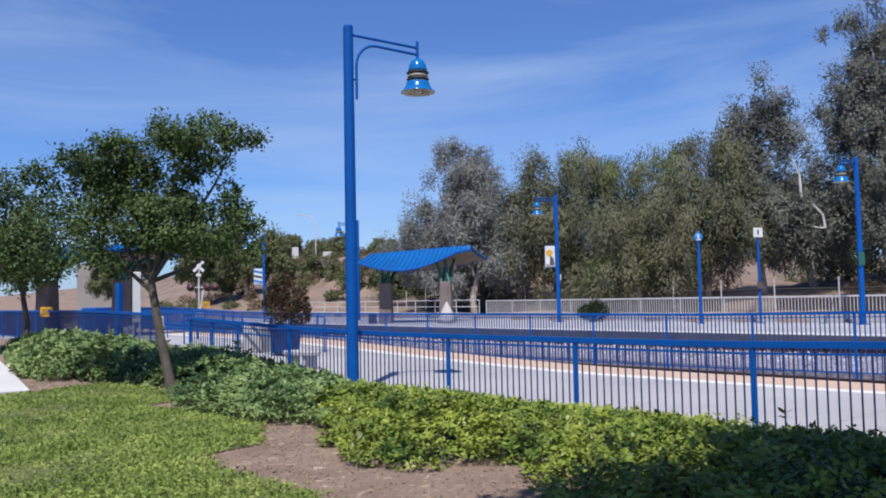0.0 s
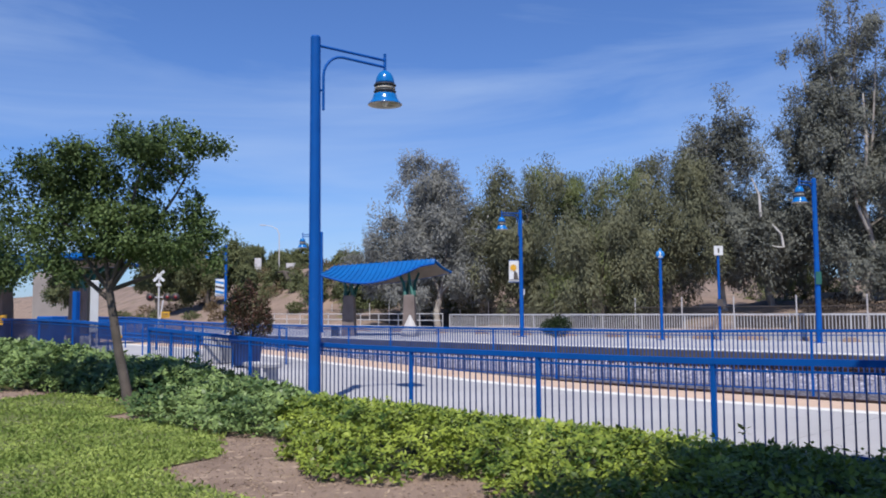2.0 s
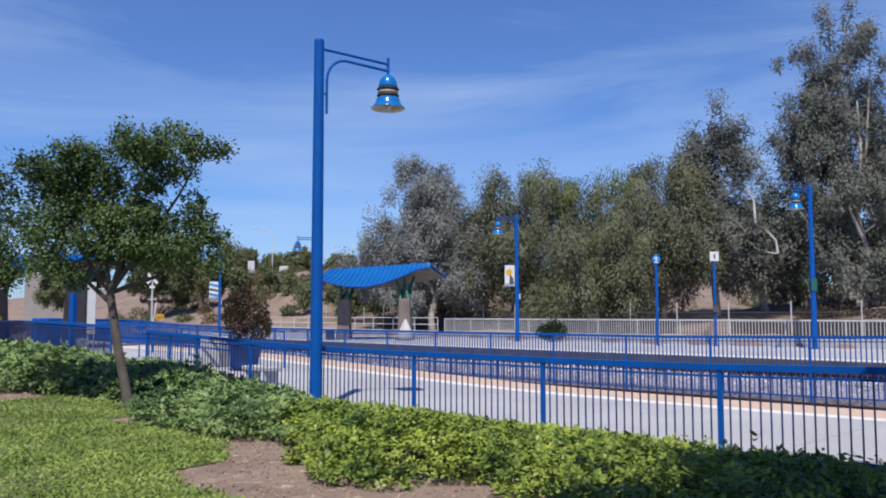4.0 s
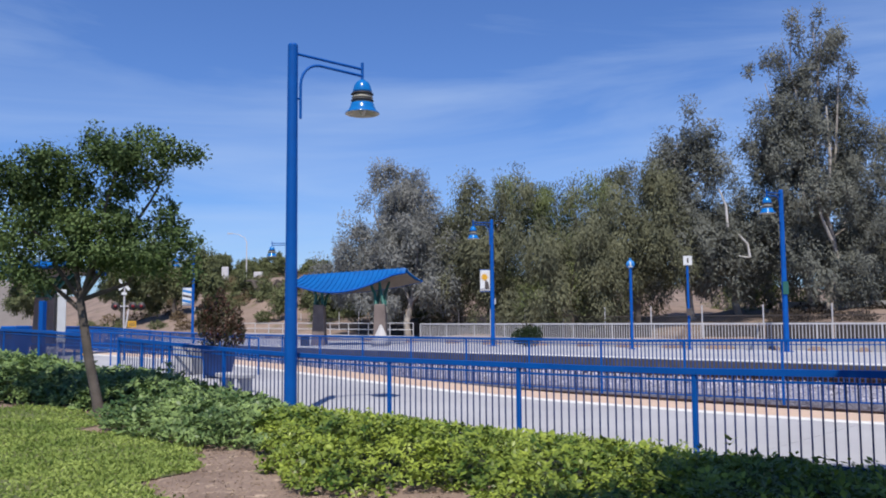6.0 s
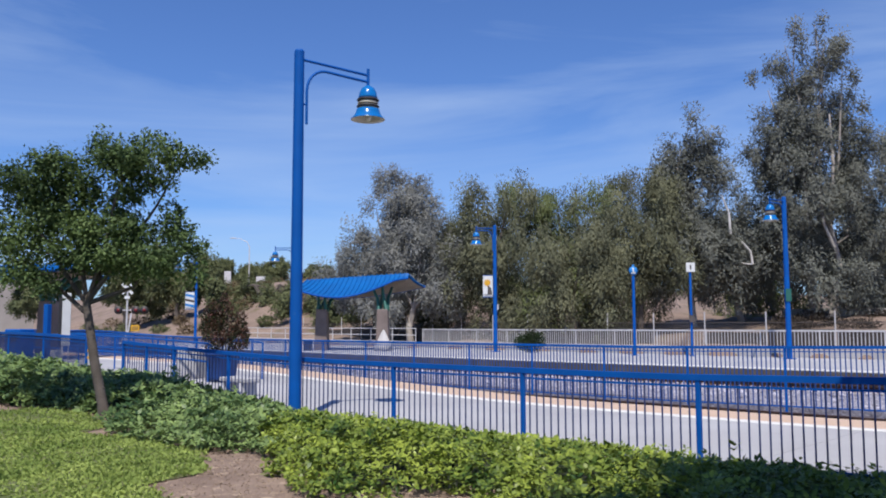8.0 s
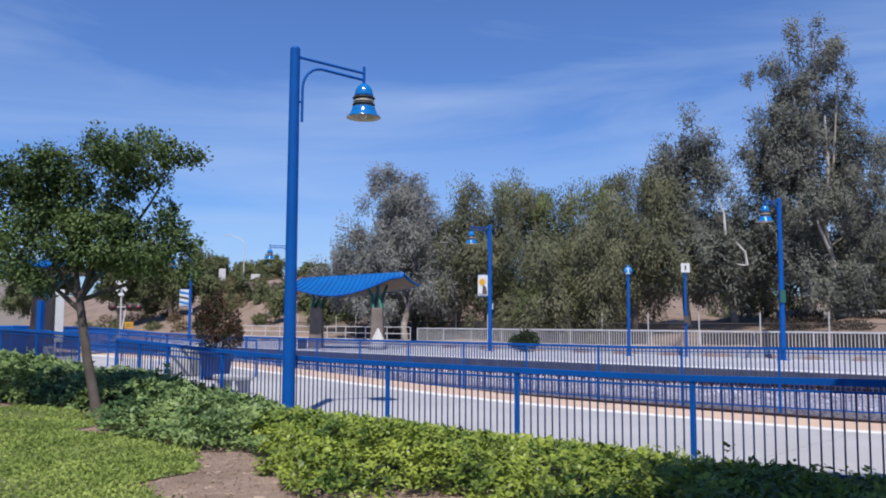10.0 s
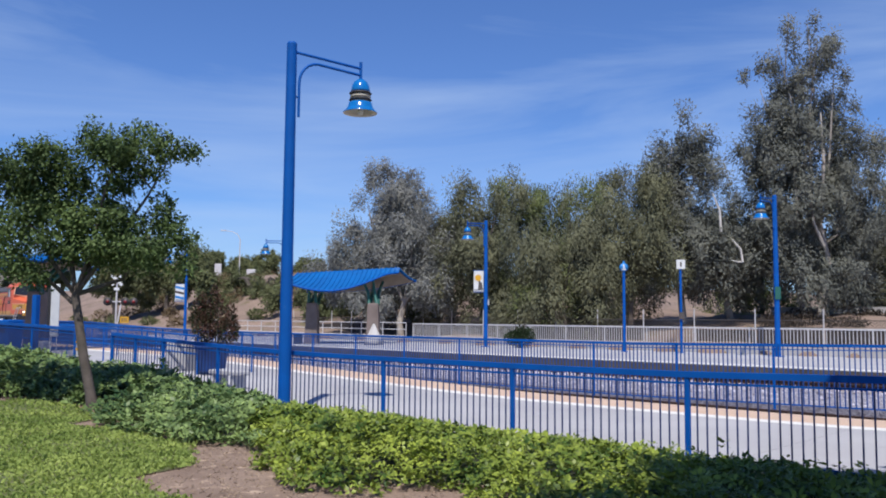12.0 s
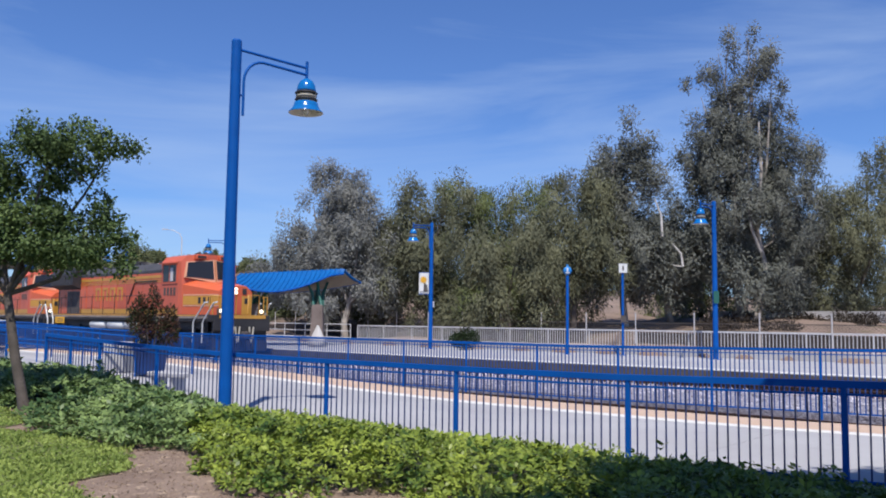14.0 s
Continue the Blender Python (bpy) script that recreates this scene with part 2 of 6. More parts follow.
BRIDGE = material("bridge_concrete", (0.40, 0.36, 0.32), (0.32, 0.28, 0.25), 0.9, scale=0.4, fine=5, bump=0.2, dist=0.02)
PANE = glass("dark_window_glass", (0.02, 0.022, 0.026))
LIGHT = glow("headlight_glow", (1.0, 0.88, 0.66), 1.5)


# ---- the track's line: s metres along it, p metres across it, both in plan ----
BEND0, BEND1, BEND, AXIS = 20.0, 56.0, 0.0045, 20.5
HEAD = math.atan2(0.692, -0.722)


def heading(s):
    return HEAD - BEND * (min(max(s, BEND0), BEND1) - BEND0)


def line(s):
    x, y = AXIS * math.sin(HEAD), -AXIS * math.cos(HEAD)
    a = min(s, BEND0)
    x, y = x + a * math.cos(HEAD), y + a * math.sin(HEAD)
    if s > BEND0:
        e, r = min(s, BEND1), 1 / BEND
        h0, h1 = HEAD, heading(e)
        x, y = x - r * (math.sin(h1) - math.sin(h0)), y + r * (math.cos(h1) - math.cos(h0))
        if s > BEND1:
            x, y = x + (s - BEND1) * math.cos(h1), y + (s - BEND1) * math.sin(h1)
    return x, y


def at(s, p, z=0.0):
    """A place of the station."""
    x, y = line(s)
    h = heading(s)
    return Vector((x + (p - AXIS) * math.sin(h), y - (p - AXIS) * math.cos(h), z))


def stand(s, p, z=0.0, turn=0.0):
    """A pose there: x runs against s (the train's way), y towards the camera's side... turned by turn degrees."""
    v = at(s, p, z)
    return pose(v.x, v.y, v.z, 0, 0, math.degrees(heading(s)) + 180 + turn)


def smooth(a, b, v):
    v = min(max((v - a) / (b - a), 0.0), 1.0)
    return v * v * (3 - 2 * v)


def rise(s):
    """Lift of the near platform and the garden along s, set to fit the camera's view."""
    return 0.40 * smooth(10, 26, s) + 0.022 * max(0.0, 5.2 - s)


# ---- mesh helpers ----
def box(bm, x0, y0, z0, x1, y1, z1, bevel=0.0, m=None):
    g = bmesh.ops.create_cube(bm, size=1)
    mat = Matrix.Translation(((x0 + x1) / 2, (y0 + y1) / 2, (z0 + z1) / 2)) @ Matrix.Diagonal((x1 - x0, y1 - y0, z1 - z0, 1))
    bmesh.ops.transform(bm, matrix=mat, verts=g["verts"])
    vs = g["verts"]
    if bevel:
        es = list({e for v in vs for e in v.link_edges})
        r = bmesh.ops.bevel(bm, geom=es, offset=bevel, segments=1, affect="EDGES")
        vs = list({v for f in r["faces"] for v in f.verts} | {v for v in vs if v.is_valid})
    if m:
        bmesh.ops.transform(bm, matrix=m, verts=vs)
    return vs


def tube(bm, points, radii, sides=8, cap=True):
    """A tapered tube along points."""
    pts = [Vector(q) for q in points]
    if not hasattr(radii, "__len__"):
        radii = [radii] * len(pts)
    rings = []
    ref = None
    for i, q in enumerate(pts):
        d = (pts[min(i + 1, len(pts) - 1)] - pts[max(i - 1, 0)]).normalized()
        if ref is None:
            ref = d.orthogonal().normalized()
        ref = (ref - d * ref.dot(d)).normalized()
        o = d.cross(ref)
        rings.append([bm.verts.new(q + (ref * math.cos(2 * math.pi * k / sides) + o * math.sin(2 * math.pi * k / sides)) * radii[i]) for k in range(sides)])
    for a, b in zip(rings, rings[1:]):
        for k in range(sides):
            f = bm.faces.new((a[k], a[(k + 1) % sides], b[(k + 1) % sides], b[k]))
            f.smooth = sides > 5
    if cap:
        bm.faces.new([bm.verts.new(v.co) for v in rings[0][::-1]])
        bm.faces.new([bm.verts.new(v.co) for v in rings[-1]])


def lathe(bm, profile, sides=24, m=None):
    """A turned shape from (radius, z) pairs."""
    rings = []
    for r, z in profile:
        rings.append([bm.verts.new((r * math.cos(2 * math.pi * k / sides), r * math.sin(2 * math.pi * k / sides), z)) for k in range(sides)])
    for a, b in zip(rings, rings[1:]):
        for k in range(sides):
            f = bm.faces.new((a[k], a[(k + 1) % sides], b[(k + 1) % sides], b[k]))
            f.smooth = True
    if m:
        bmesh.ops.transform(bm, matrix=m, verts=[v for r in rings for v in r])


def prism(bm, outline, y0, y1, m=None):
    """An outline in x and z, thick from y0 to y1."""
    a = [bm.verts.new((x, y0, z)) for x, z in outline]
    b = [bm.verts.new((x, y1, z)) for x, z in outline]
    n = len(outline)
    bm.faces.new(a)
    bm.faces.new(b[::-1])
    for i in range(n):
        bm.faces.new((a[i], b[i], b[(i + 1) % n], a[(i + 1) % n]))
    if m:
        bmesh.ops.transform(bm, matrix=m, verts=a + b)
    return a + b


def mesh_of(bm, name, mat):
    bmesh.ops.recalc_face_normals(bm, faces=bm.faces)
    me = bpy.data.meshes.new(name)
    bm.to_mesh(me)
    bm.free()
    for one in (mat if isinstance(mat, (list, tuple)) else [mat]):
        me.materials.append(one)
    return me


def part(name, bm, mat, parent=None, label="", m=None):
    ob = new(name, mesh_of(bm, name, mat))
    if parent:
        ob.parent = parent
    if m:
        ob.matrix_basis = m
    return tagged(ob, label)


def piece(name, me, parent, m):
    ob = new(name, me)
    ob.parent = parent
    ob.matrix_basis = m
    return ob


def thing(name, m, label, category, group="", kind=""):
    ob = new(name)
    ob.matrix_basis = m
    return tagged(ob, label, category, group, kind)


def sheet(name, mat, verts, quads, label="", category="", kind="", parent=None, smooth_faces=False):
    me = bpy.data.meshes.new(name)
    verts, quads = np.asarray(verts, np.float32), np.asarray(quads, np.int32)
    k = quads.shape[1]
    me.vertices.add(len(verts))
    me.vertices.foreach_set("co", verts.ravel())
    me.loops.add(quads.size)
    me.loops.foreach_set("vertex_index", quads.ravel())
    me.polygons.add(len(quads))
    me.polygons.foreach_set("loop_start", np.arange(0, quads.size, k, dtype=np.int32))
    me.polygons.foreach_set("loop_total", np.full(len(quads), k, np.int32))
    if smooth_faces:
        me.polygons.foreach_set("use_smooth", np.ones(len(quads), bool))
    me.materials.append(mat)
    me.update(calc_edges=True)
    ob = new(name, me)
    if parent:
        ob.parent = parent
    return tagged(ob, label, category, "", kind)


def unit(v):
    return v / np.maximum(np.linalg.norm(v, axis=1, keepdims=True), 1e-9)


def leaves(rng, centres, along, length, width, fold=0.25, facing=None):
    """Folded four-cornered leaves: verts and quads of two halves... one quad a leaf, bent along its middle."""
    n = len(centres)
    side = unit(np.cross(along, unit(rng.normal(size=(n, 3))) if facing is None else facing))
    up = np.cross(side, along)
    ln, wd = (length * rng.uniform(0.65, 1.25, (n, 1))), (width * rng.uniform(0.7, 1.2, (n, 1)))
    v = np.empty((n, 4, 3))
    v[:, 0] = centres
    v[:, 1] = centres + along * ln * 0.5 + side * wd * 0.5 + up * wd * fold
    v[:, 2] = centres + along * ln
    v[:, 3] = centres + along * ln * 0.5 - side * wd * 0.5 + up * wd * fold
    return v.reshape(-1, 3), np.arange(n * 4).reshape(n, 4)


def strip(bm, p0, p1, z0, z1, s0, s1, step=1.0, lift=None):
    """A long block of the station's floor that follows the track's line."""
    n = max(1, round((s1 - s0) / step))
    rings = []
    for i in range(n + 1):
        s = s0 + (s1 - s0) * i / n
        dz = lift(s) if lift else 0.0
        rings.append([bm.verts.new(at(s, p, z + dz)) for p, z in ((p0, z0), (p1, z0), (p1, z1), (p0, z1))])
    for a, b in zip(rings, rings[1:]):
        for k in range(4):
            bm.faces.new((a[k], a[(k + 1) % 4], b[(k + 1) % 4], b[k]))
    bm.faces.new(rings[0][::-1])
    bm.faces.new(rings[-1])


def profile_run(bm, offsets, s0, s1, step, lift=None):
    """A closed profile of (p, z) pairs swept along the track's line."""
    n = max(1, round((s1 - s0) / step))
    rings = []
    for i in range(n + 1):
        s = s0 + (s1 - s0) * i / n
        dz = lift(s) if lift else 0.0
        rings.append([bm.verts.new(at(s, p, z + dz)) for p, z in offsets])
    k = len(offsets)
    for a, b in zip(rings, rings[1:]):
        for i in range(k):
            bm.faces.new((a[i], a[(i + 1) % k], b[(i + 1) % k], b[i]))
    bm.faces.new(rings[0][::-1])
    bm.faces.new(rings[-1])


# ---- ground ----
LINE_S = np.arange(-260, 420, 2.0)
LINE_XY = np.array([line(s) for s in LINE_S])
LINE_N = np.array([(math.sin(heading(s)), -math.cos(heading(s))) for s in LINE_S])


def place_of(x, y):
    """s and p of ground points, nearest along the line."""
    d = (x[:, None] - LINE_XY[None, :, 0]) ** 2 + (y[:, None] - LINE_XY[None, :, 1]) ** 2
    i = d.argmin(1)
    px, py = x - LINE_XY[i, 0], y - LINE_XY[i, 1]
    p = px * LINE_N[i, 0] + py * LINE_N[i, 1]
    s = LINE_S[i] + px * -LINE_N[i, 1] + py * LINE_N[i, 0]
    return s, p + AXIS


def ease(a, b, v):
    v = np.clip((v - a) / (b - a), 0, 1)
    return v * v * (3 - 2 * v)


def ground_height(s, p):
    garden = 0.34 * ease(10, 26, s) * ease(60, 40, s) * ease(-20, 5, p)
    edge = 34.6 - 6.5 * ease(63, 70, s)
    bed = np.where((p > 9.7) & (p < edge), -0.75, 0.0)
    z = garden * (p < 9.7) + bed
    hill = 1.6 + 4.4 * ease(25, 80, s) + 0.8 * ease(-10, -60, s)
    foot = 38 - 9 * ease(48, 76, s)
    back = 0.45 + hill * ease(0, 22, p - foot) + 1.2 * ease(95, 190, s) * ease(30, 80, p)
    return np.where(p > edge, back, z)


def spaced(lo, hi, fine_lo, fine_hi, fine, grow):
    a = list(np.arange(fine_lo, fine_hi + 1e-6, fine))
    d, v = fine, a[-1]
    while v < hi:
        d *= grow
        v += d
        a.append(min(v, hi))
    d, v, b = fine, a[0], []
    while v > lo:
        d *= grow
        v -= d
        b.append(max(v, lo))
    return np.array(b[::-1] + a)


def build_ground():
    gx, gy = spaced(-2500, 2500, -14, 8, 0.4, 1.13), spaced(-900, 3000, -2, 26, 0.4, 1.10)
    X, Y = np.meshgrid(gx, gy)
    s, p = place_of(X.ravel(), Y.ravel())
    z = ground_height(s, p)
    bumps = np.array([noise.noise((a * 0.25, b * 0.25, 0)) for a, b in zip(X.ravel(), Y.ravel())])
    z = z + bumps * np.where(p > 38, 0.55, 0.02) * (np.abs(X.ravel()) < 300)
    n, m = X.shape
    idx = np.arange(n * m).reshape(n, m)
    quads = np.stack([idx[:-1, :-1], idx[:-1, 1:], idx[1:, 1:], idx[1:, :-1]], -1).reshape(-1, 4)
    ob = sheet("ground", SOIL, np.stack([X.ravel(), Y.ravel(), z], 1), quads, "bare brown soil and dry dirt slopes round the station", "ground", "structure", smooth_faces=True)
    ob.data.materials.append(DIRT)
    far = (p > 30)[quads].all(1)
    ob.data.polygons.foreach_set("material_index", far.astype(np.int32))


# outline of the lawn and of the shrub bed, in plan
LAWN = [(-16, 3), (-8.9, 13.7), (-8.2, 14.5), (-7.6, 15.9), (-6.4, 15.4), (-5.7, 14.4), (-5.25, 13.7), (-5.4, 12.95), (-4.95, 12.6), (-4.6, 12.8), (-3.6, 11.75), (-3.05, 10.95), (-2.8, 10.2), (-2.7, 9.6), (-3.1, 8.9), (-2.6, 8.2), (-1.5, 7.2), (-0.5, 5.9), (0.2, 4.0), (0.6, 2.0), (0.6, -6), (-16, -6)]
BED = [(-16.5, 27.0), (-10.2, 17.2), (-9.0, 16.1), (-7.3, 15.9), (-6.3, 15.2), (-5.55, 14.0), (-4.7, 12.7), (-3.6, 11.6), (-2.9, 11.0), (-2.5, 11.2), (-2.1, 10.2), (-1.75, 9.2), (-1.3, 8.3), (-0.75, 7.95), (-0.3, 8.3), (0.25, 8.35), (0.45, 7.3), (0.5, 6.4), (1.0, 5.2), (1.6, 4.4), (9.0, 3.4)]


def fence_side(x, y):
    return x * math.sin(HEAD) - y * math.cos(HEAD)


def inside(poly, x, y):
    r = np.zeros(len(x), bool)
    n = len(poly)
    for i in range(n):
        (x0, y0), (x1, y1) = poly[i], poly[(i + 1) % n]
        hit = ((y0 > y) != (y1 > y)) & (x < (x1 - x0) * (y - y0) / ((y1 - y0) or 1e-9) + x0)
        r ^= hit
    return r


def garden_z(x, y):
    s, p = place_of(x, y)
    return 0.34 * ease(10, 26, s)


def build_lawn():
    rng = np.random.default_rng(3)
    bm = bmesh.new()
    vs = [bm.verts.new((x, y, 0.03)) for x, y in LAWN]
    bm.faces.new(vs)
    bmesh.ops.triangulate(bm, faces=bm.faces)
    for _ in range(4):
        bmesh.ops.subdivide_edges(bm, edges=[e for e in bm.edges if e.calc_length() > 0.9], cuts=1, use_grid_fill=False)
        bmesh.ops.triangulate(bm, faces=bm.faces)
    co = np.array([v.co for v in bm.verts])
    zz = garden_z(co[:, 0], co[:, 1])
    for v, z in zip(bm.verts, zz):
        v.co.z = z + 0.022 + 0.03 * noise.noise(v.co * 0.8)
    turf = part("lawn_turf", bm, TURF)
    tagged(turf, "thin green turf with bare patches beside the shrub bed", "lawn", "", "structure")
    n = 210000
    x, y = rng.uniform(-13, 0.8, n), rng.uniform(4.2, 16.2, n)
    # denser towards the near side
    jag = np.array([noise.noise((a * 3.1, b * 3.1, 9.0)) for a, b in zip(x, y)]) * 0.2 + rng.normal(0, 0.04, n)
    keep = inside(LAWN, x + jag, y + jag) & (rng.random(n) < np.clip(9.5 / np.hypot(x, y), 0.3, 1.0))
    x, y = x[keep], y[keep]
    z = garden_z(x, y) + 0.02
    n = len(x)
    along = unit(np.stack([rng.normal(0, 0.9, n), rng.normal(0, 0.9, n), np.full(n, 0.55)], 1))
    v, q = leaves(rng, np.stack([x, y, z], 1), along, 0.055, 0.028)
    sheet("lawn_grass", GRASS, v, q, "short bright green clover and grass of a worn lawn", "grass", "stuff")


def build_shrubs():
    rng = np.random.default_rng(5)
    n = 120000
    x, y = rng.uniform(-14.5, 9.5, n), rng.uniform(3.0, 26, n)
    side = fence_side(x, y)
    wob = np.array([noise.noise((a * 1.7, b * 1.7, 0)) for a, b in zip(x, y)]) * 0.16
    wob2 = np.array([noise.noise((a * 5, b * 5, 7.0)) for a, b in zip(x, y)]) * 0.07
    ok = inside(BED + [(12, 8), (0, 30)], x + wob + wob2, y + wob - wob2) & (side < 8.98 - 0.05)
    x, y = x[ok], y[ok]
    dist = np.hypot(x, y)
    k = rng.random(len(x)) < np.clip(11.0 / dist, 0.3, 1.0)
    x, y, dist = x[k], y[k], dist[k]
    # how far inside the bed, for the height of the canopy
    edge = np.full(len(x), 9.0)
    for (x0, y0), (x1, y1) in zip(BED, BED[1:]):
        dx, dy = x1 - x0, y1 - y0
        t = np.clip(((x - x0) * dx + (y - y0) * dy) / (dx * dx + dy * dy), 0, 1)
        edge = np.minimum(edge, np.hypot(x - x0 - t * dx, y - y0 - t * dy))
    lump = np.array([0.55 * noise.noise((a * 0.9, b * 0.9, 2)) + 0.6 * noise.noise((a * 2.8, b * 2.8, 3)) for a, b in zip(x, y)])
    full = 0.09 + 0.25 * np.clip((8.9 - side[ok][k]) / 2.2, 0, 1)
    full = full + 0.09 * ease(3.6, 5.2, -x) * ease(13.6, 15.6, y) + 0.13 * ease(2.6, 3.8, -x) * ease(13.0, 14.6, y)
    top = (0.09 + full * np.clip(edge / 1.1, 0, 1) ** 0.8) * (1 + 0.5 * lump) + 0.02
    base = garden_z(x, y)
    tall = 1 + 0.35 * (rng.random(len(x)) < 0.05) * rng.random(len(x))
    h = top * (1 - 0.8 * rng.random(len(x)) ** 1.7) * tall
    z = base + h
    kind = np.array([0.5 * noise.noise((a * 1.1, b * 1.1, 5)) + 0.25 * noise.noise((a * 4, b * 4, 6)) for a, b in zip(x, y)])
    dark = x + kind < -2.35
    hollow = np.hypot(x + 5.83, y - 14.8) > 0.42 + 0.3 * rng.random(len(x))
    for mask, mat, label in ((dark & hollow, SHRUB2, "dense low dark green leafy ground cover round the tree"), (~dark, SHRUB, "dense low yellow-green leafy ground cover along the blue fence")):
        c = np.stack([x, y, z], 1)[mask]
        m, per = len(c), 7
        # each stem ends in a whorl of leaves that tip outwards
        lean = unit(np.stack([rng.normal(0, 0.35, m), rng.normal(-0.12, 0.35, m), np.ones(m)], 1))
        turn = (rng.random((m, 1)) * 6.28 + np.arange(per)[None] * 6.28 / per + rng.normal(0, 0.25, (m, per))).ravel()
        axis = np.repeat(lean, per, 0)
        flat_x = unit(np.cross(axis, np.array([0.0, 1.0, 0.0])))
        flat_y = np.cross(axis, flat_x)
        reach = flat_x * np.cos(turn)[:, None] + flat_y * np.sin(turn)[:, None]
        along = unit(reach + axis * rng.normal(0.12, 0.4, (m * per, 1)))
        root = np.repeat(c, per, 0) + reach * 0.012 - axis * rng.uniform(0, 0.035, (m * per, 1))
        size = np.repeat(0.074 * np.clip(dist[mask] / 11.0, 0.9, 1.5) * rng.uniform(0.75, 1.25, m), per)[:, None]
        v, q = leaves(rng, root, along, size, size * 0.56, 0.12, unit(axis + rng.normal(0, 0.2, (m * per, 3))))
        sheet("shrub_bed", mat, v, q, label, "shrub", "stuff")
    # the dark sheet beneath the leaves: shade of the gaps put into its colour
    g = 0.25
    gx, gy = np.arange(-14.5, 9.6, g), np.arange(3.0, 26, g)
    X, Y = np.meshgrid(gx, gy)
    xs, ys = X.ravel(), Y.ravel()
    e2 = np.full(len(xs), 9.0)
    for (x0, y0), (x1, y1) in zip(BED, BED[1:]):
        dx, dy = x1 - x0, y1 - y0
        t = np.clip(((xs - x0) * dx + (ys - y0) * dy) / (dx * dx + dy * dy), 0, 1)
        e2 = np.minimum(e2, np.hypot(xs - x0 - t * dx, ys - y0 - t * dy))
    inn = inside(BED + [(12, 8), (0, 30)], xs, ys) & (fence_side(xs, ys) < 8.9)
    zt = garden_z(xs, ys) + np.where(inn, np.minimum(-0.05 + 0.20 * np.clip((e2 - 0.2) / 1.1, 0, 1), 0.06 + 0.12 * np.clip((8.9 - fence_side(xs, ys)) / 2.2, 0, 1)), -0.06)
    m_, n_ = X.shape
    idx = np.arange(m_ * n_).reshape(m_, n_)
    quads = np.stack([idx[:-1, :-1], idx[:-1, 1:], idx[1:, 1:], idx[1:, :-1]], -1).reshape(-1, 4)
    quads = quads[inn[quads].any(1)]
    sheet("shrub_undershade", UNDERSHADE, np.stack([xs, ys, zt], 1), quads, "dark sheet beneath the ground cover, coloured as shade between the leaves", "shrub", "stuff", smooth_faces=True)


def build_litter():
    """Dry leaves and twigs on the bare soil."""
    rng = np.random.default_rng(9)
    n = 32000
    x, y = rng.uniform(-9, 2.5, n), rng.uniform(5.0, 17, n)
    ok = ~inside(LAWN, x, y) & (fence_side(x, y) < 8.8)
    x, y = x[ok], y[ok]
    n = len(x)
    z = garden_z(x, y) + rng.uniform(0.008, 0.03, n)
    along = unit(np.stack([rng.normal(0, 1, n), rng.normal(0, 1, n), rng.normal(0, 0.22, n)], 1))
    v, q = leaves(rng, np.stack([x, y, z], 1), along, 0.05, 0.012)
    sheet("leaf_litter", LITTER, v, q, "dry tan leaves and twigs scattered on bare soil", "litter", "stuff")


# ---- trees ----
def crown_points(rng, blobs, n, shell=0.45):
    vol = np.array([b[3] * b[4] * b[5] for b in blobs]) ** 0.75
    pick = rng.choice(len(blobs), n, p=vol / vol.sum())
    b = np.array([q[:6] for q in blobs])[pick]
    d = unit(rng.normal(size=(n, 3)))
    r = rng.random((n, 1)) ** shell
    return b[:, :3] + d * r * b[:, 3:6], d


def tree(name, base, trunk, blobs, leaf, bark, label, seed, clusters, per, length, width, droop, spread, gap=0.0, group="", dense=0, shell=0.45):
    """trunk: lists of (points, radii); blobs: centre and radii of the crown's masses, from the tree's foot."""
    rng = np.random.default_rng(seed)
    root = thing(name, pose(*base), label, "tree", group)
    bm = bmesh.new()
    for pts, rad in trunk:
        tube(bm, pts, rad, 9 if len(pts) > 3 else 6)
    part("trunk", bm, bark, root)
    c, d = crown_points(rng, blobs, clusters, shell)
    if gap:
        f = np.array([noise.noise(Vector(q) * 0.55 + Vector((seed, 0, 0))) for q in c])
        c, d = c[f > -gap], d[f > -gap]
    if dense:
        c, d = np.repeat(c, dense, 0) + rng.normal(size=(len(c) * dense, 3)) * spread * 1.2, np.repeat(d, dense, 0)
    m = len(c)
    lump = rng.uniform(0.6, 1.35, (m, 1)).repeat(per, 0)
    cc = np.repeat(c, per, 0) + np.clip(rng.normal(size=(m * per, 3)), -1.6, 1.6) * lump * spread * np.array([1, 1, 1.0 + droop])
    cc[:, 2] -= droop * spread * 0.8 * np.abs(rng.normal(size=m * per))
    face = unit(unit(cc - np.repeat(c, per, 0)) * 0.9 + np.repeat(d, per, 0) * 0.5 + np.array([0, 0, 0.45]) + rng.normal(size=cc.shape) * (0.35 if per < 100 else 0.12))
    out = unit(np.repeat(d, per, 0) * 0.6 + rng.normal(size=(m * per, 3)) * 0.9)
    out[:, 2] -= droop * 1.6
    v, q = leaves(rng, cc, unit(out), length, width, 0.12, face)
    sheet("crown", leaf, v, q, parent=root)
    return root


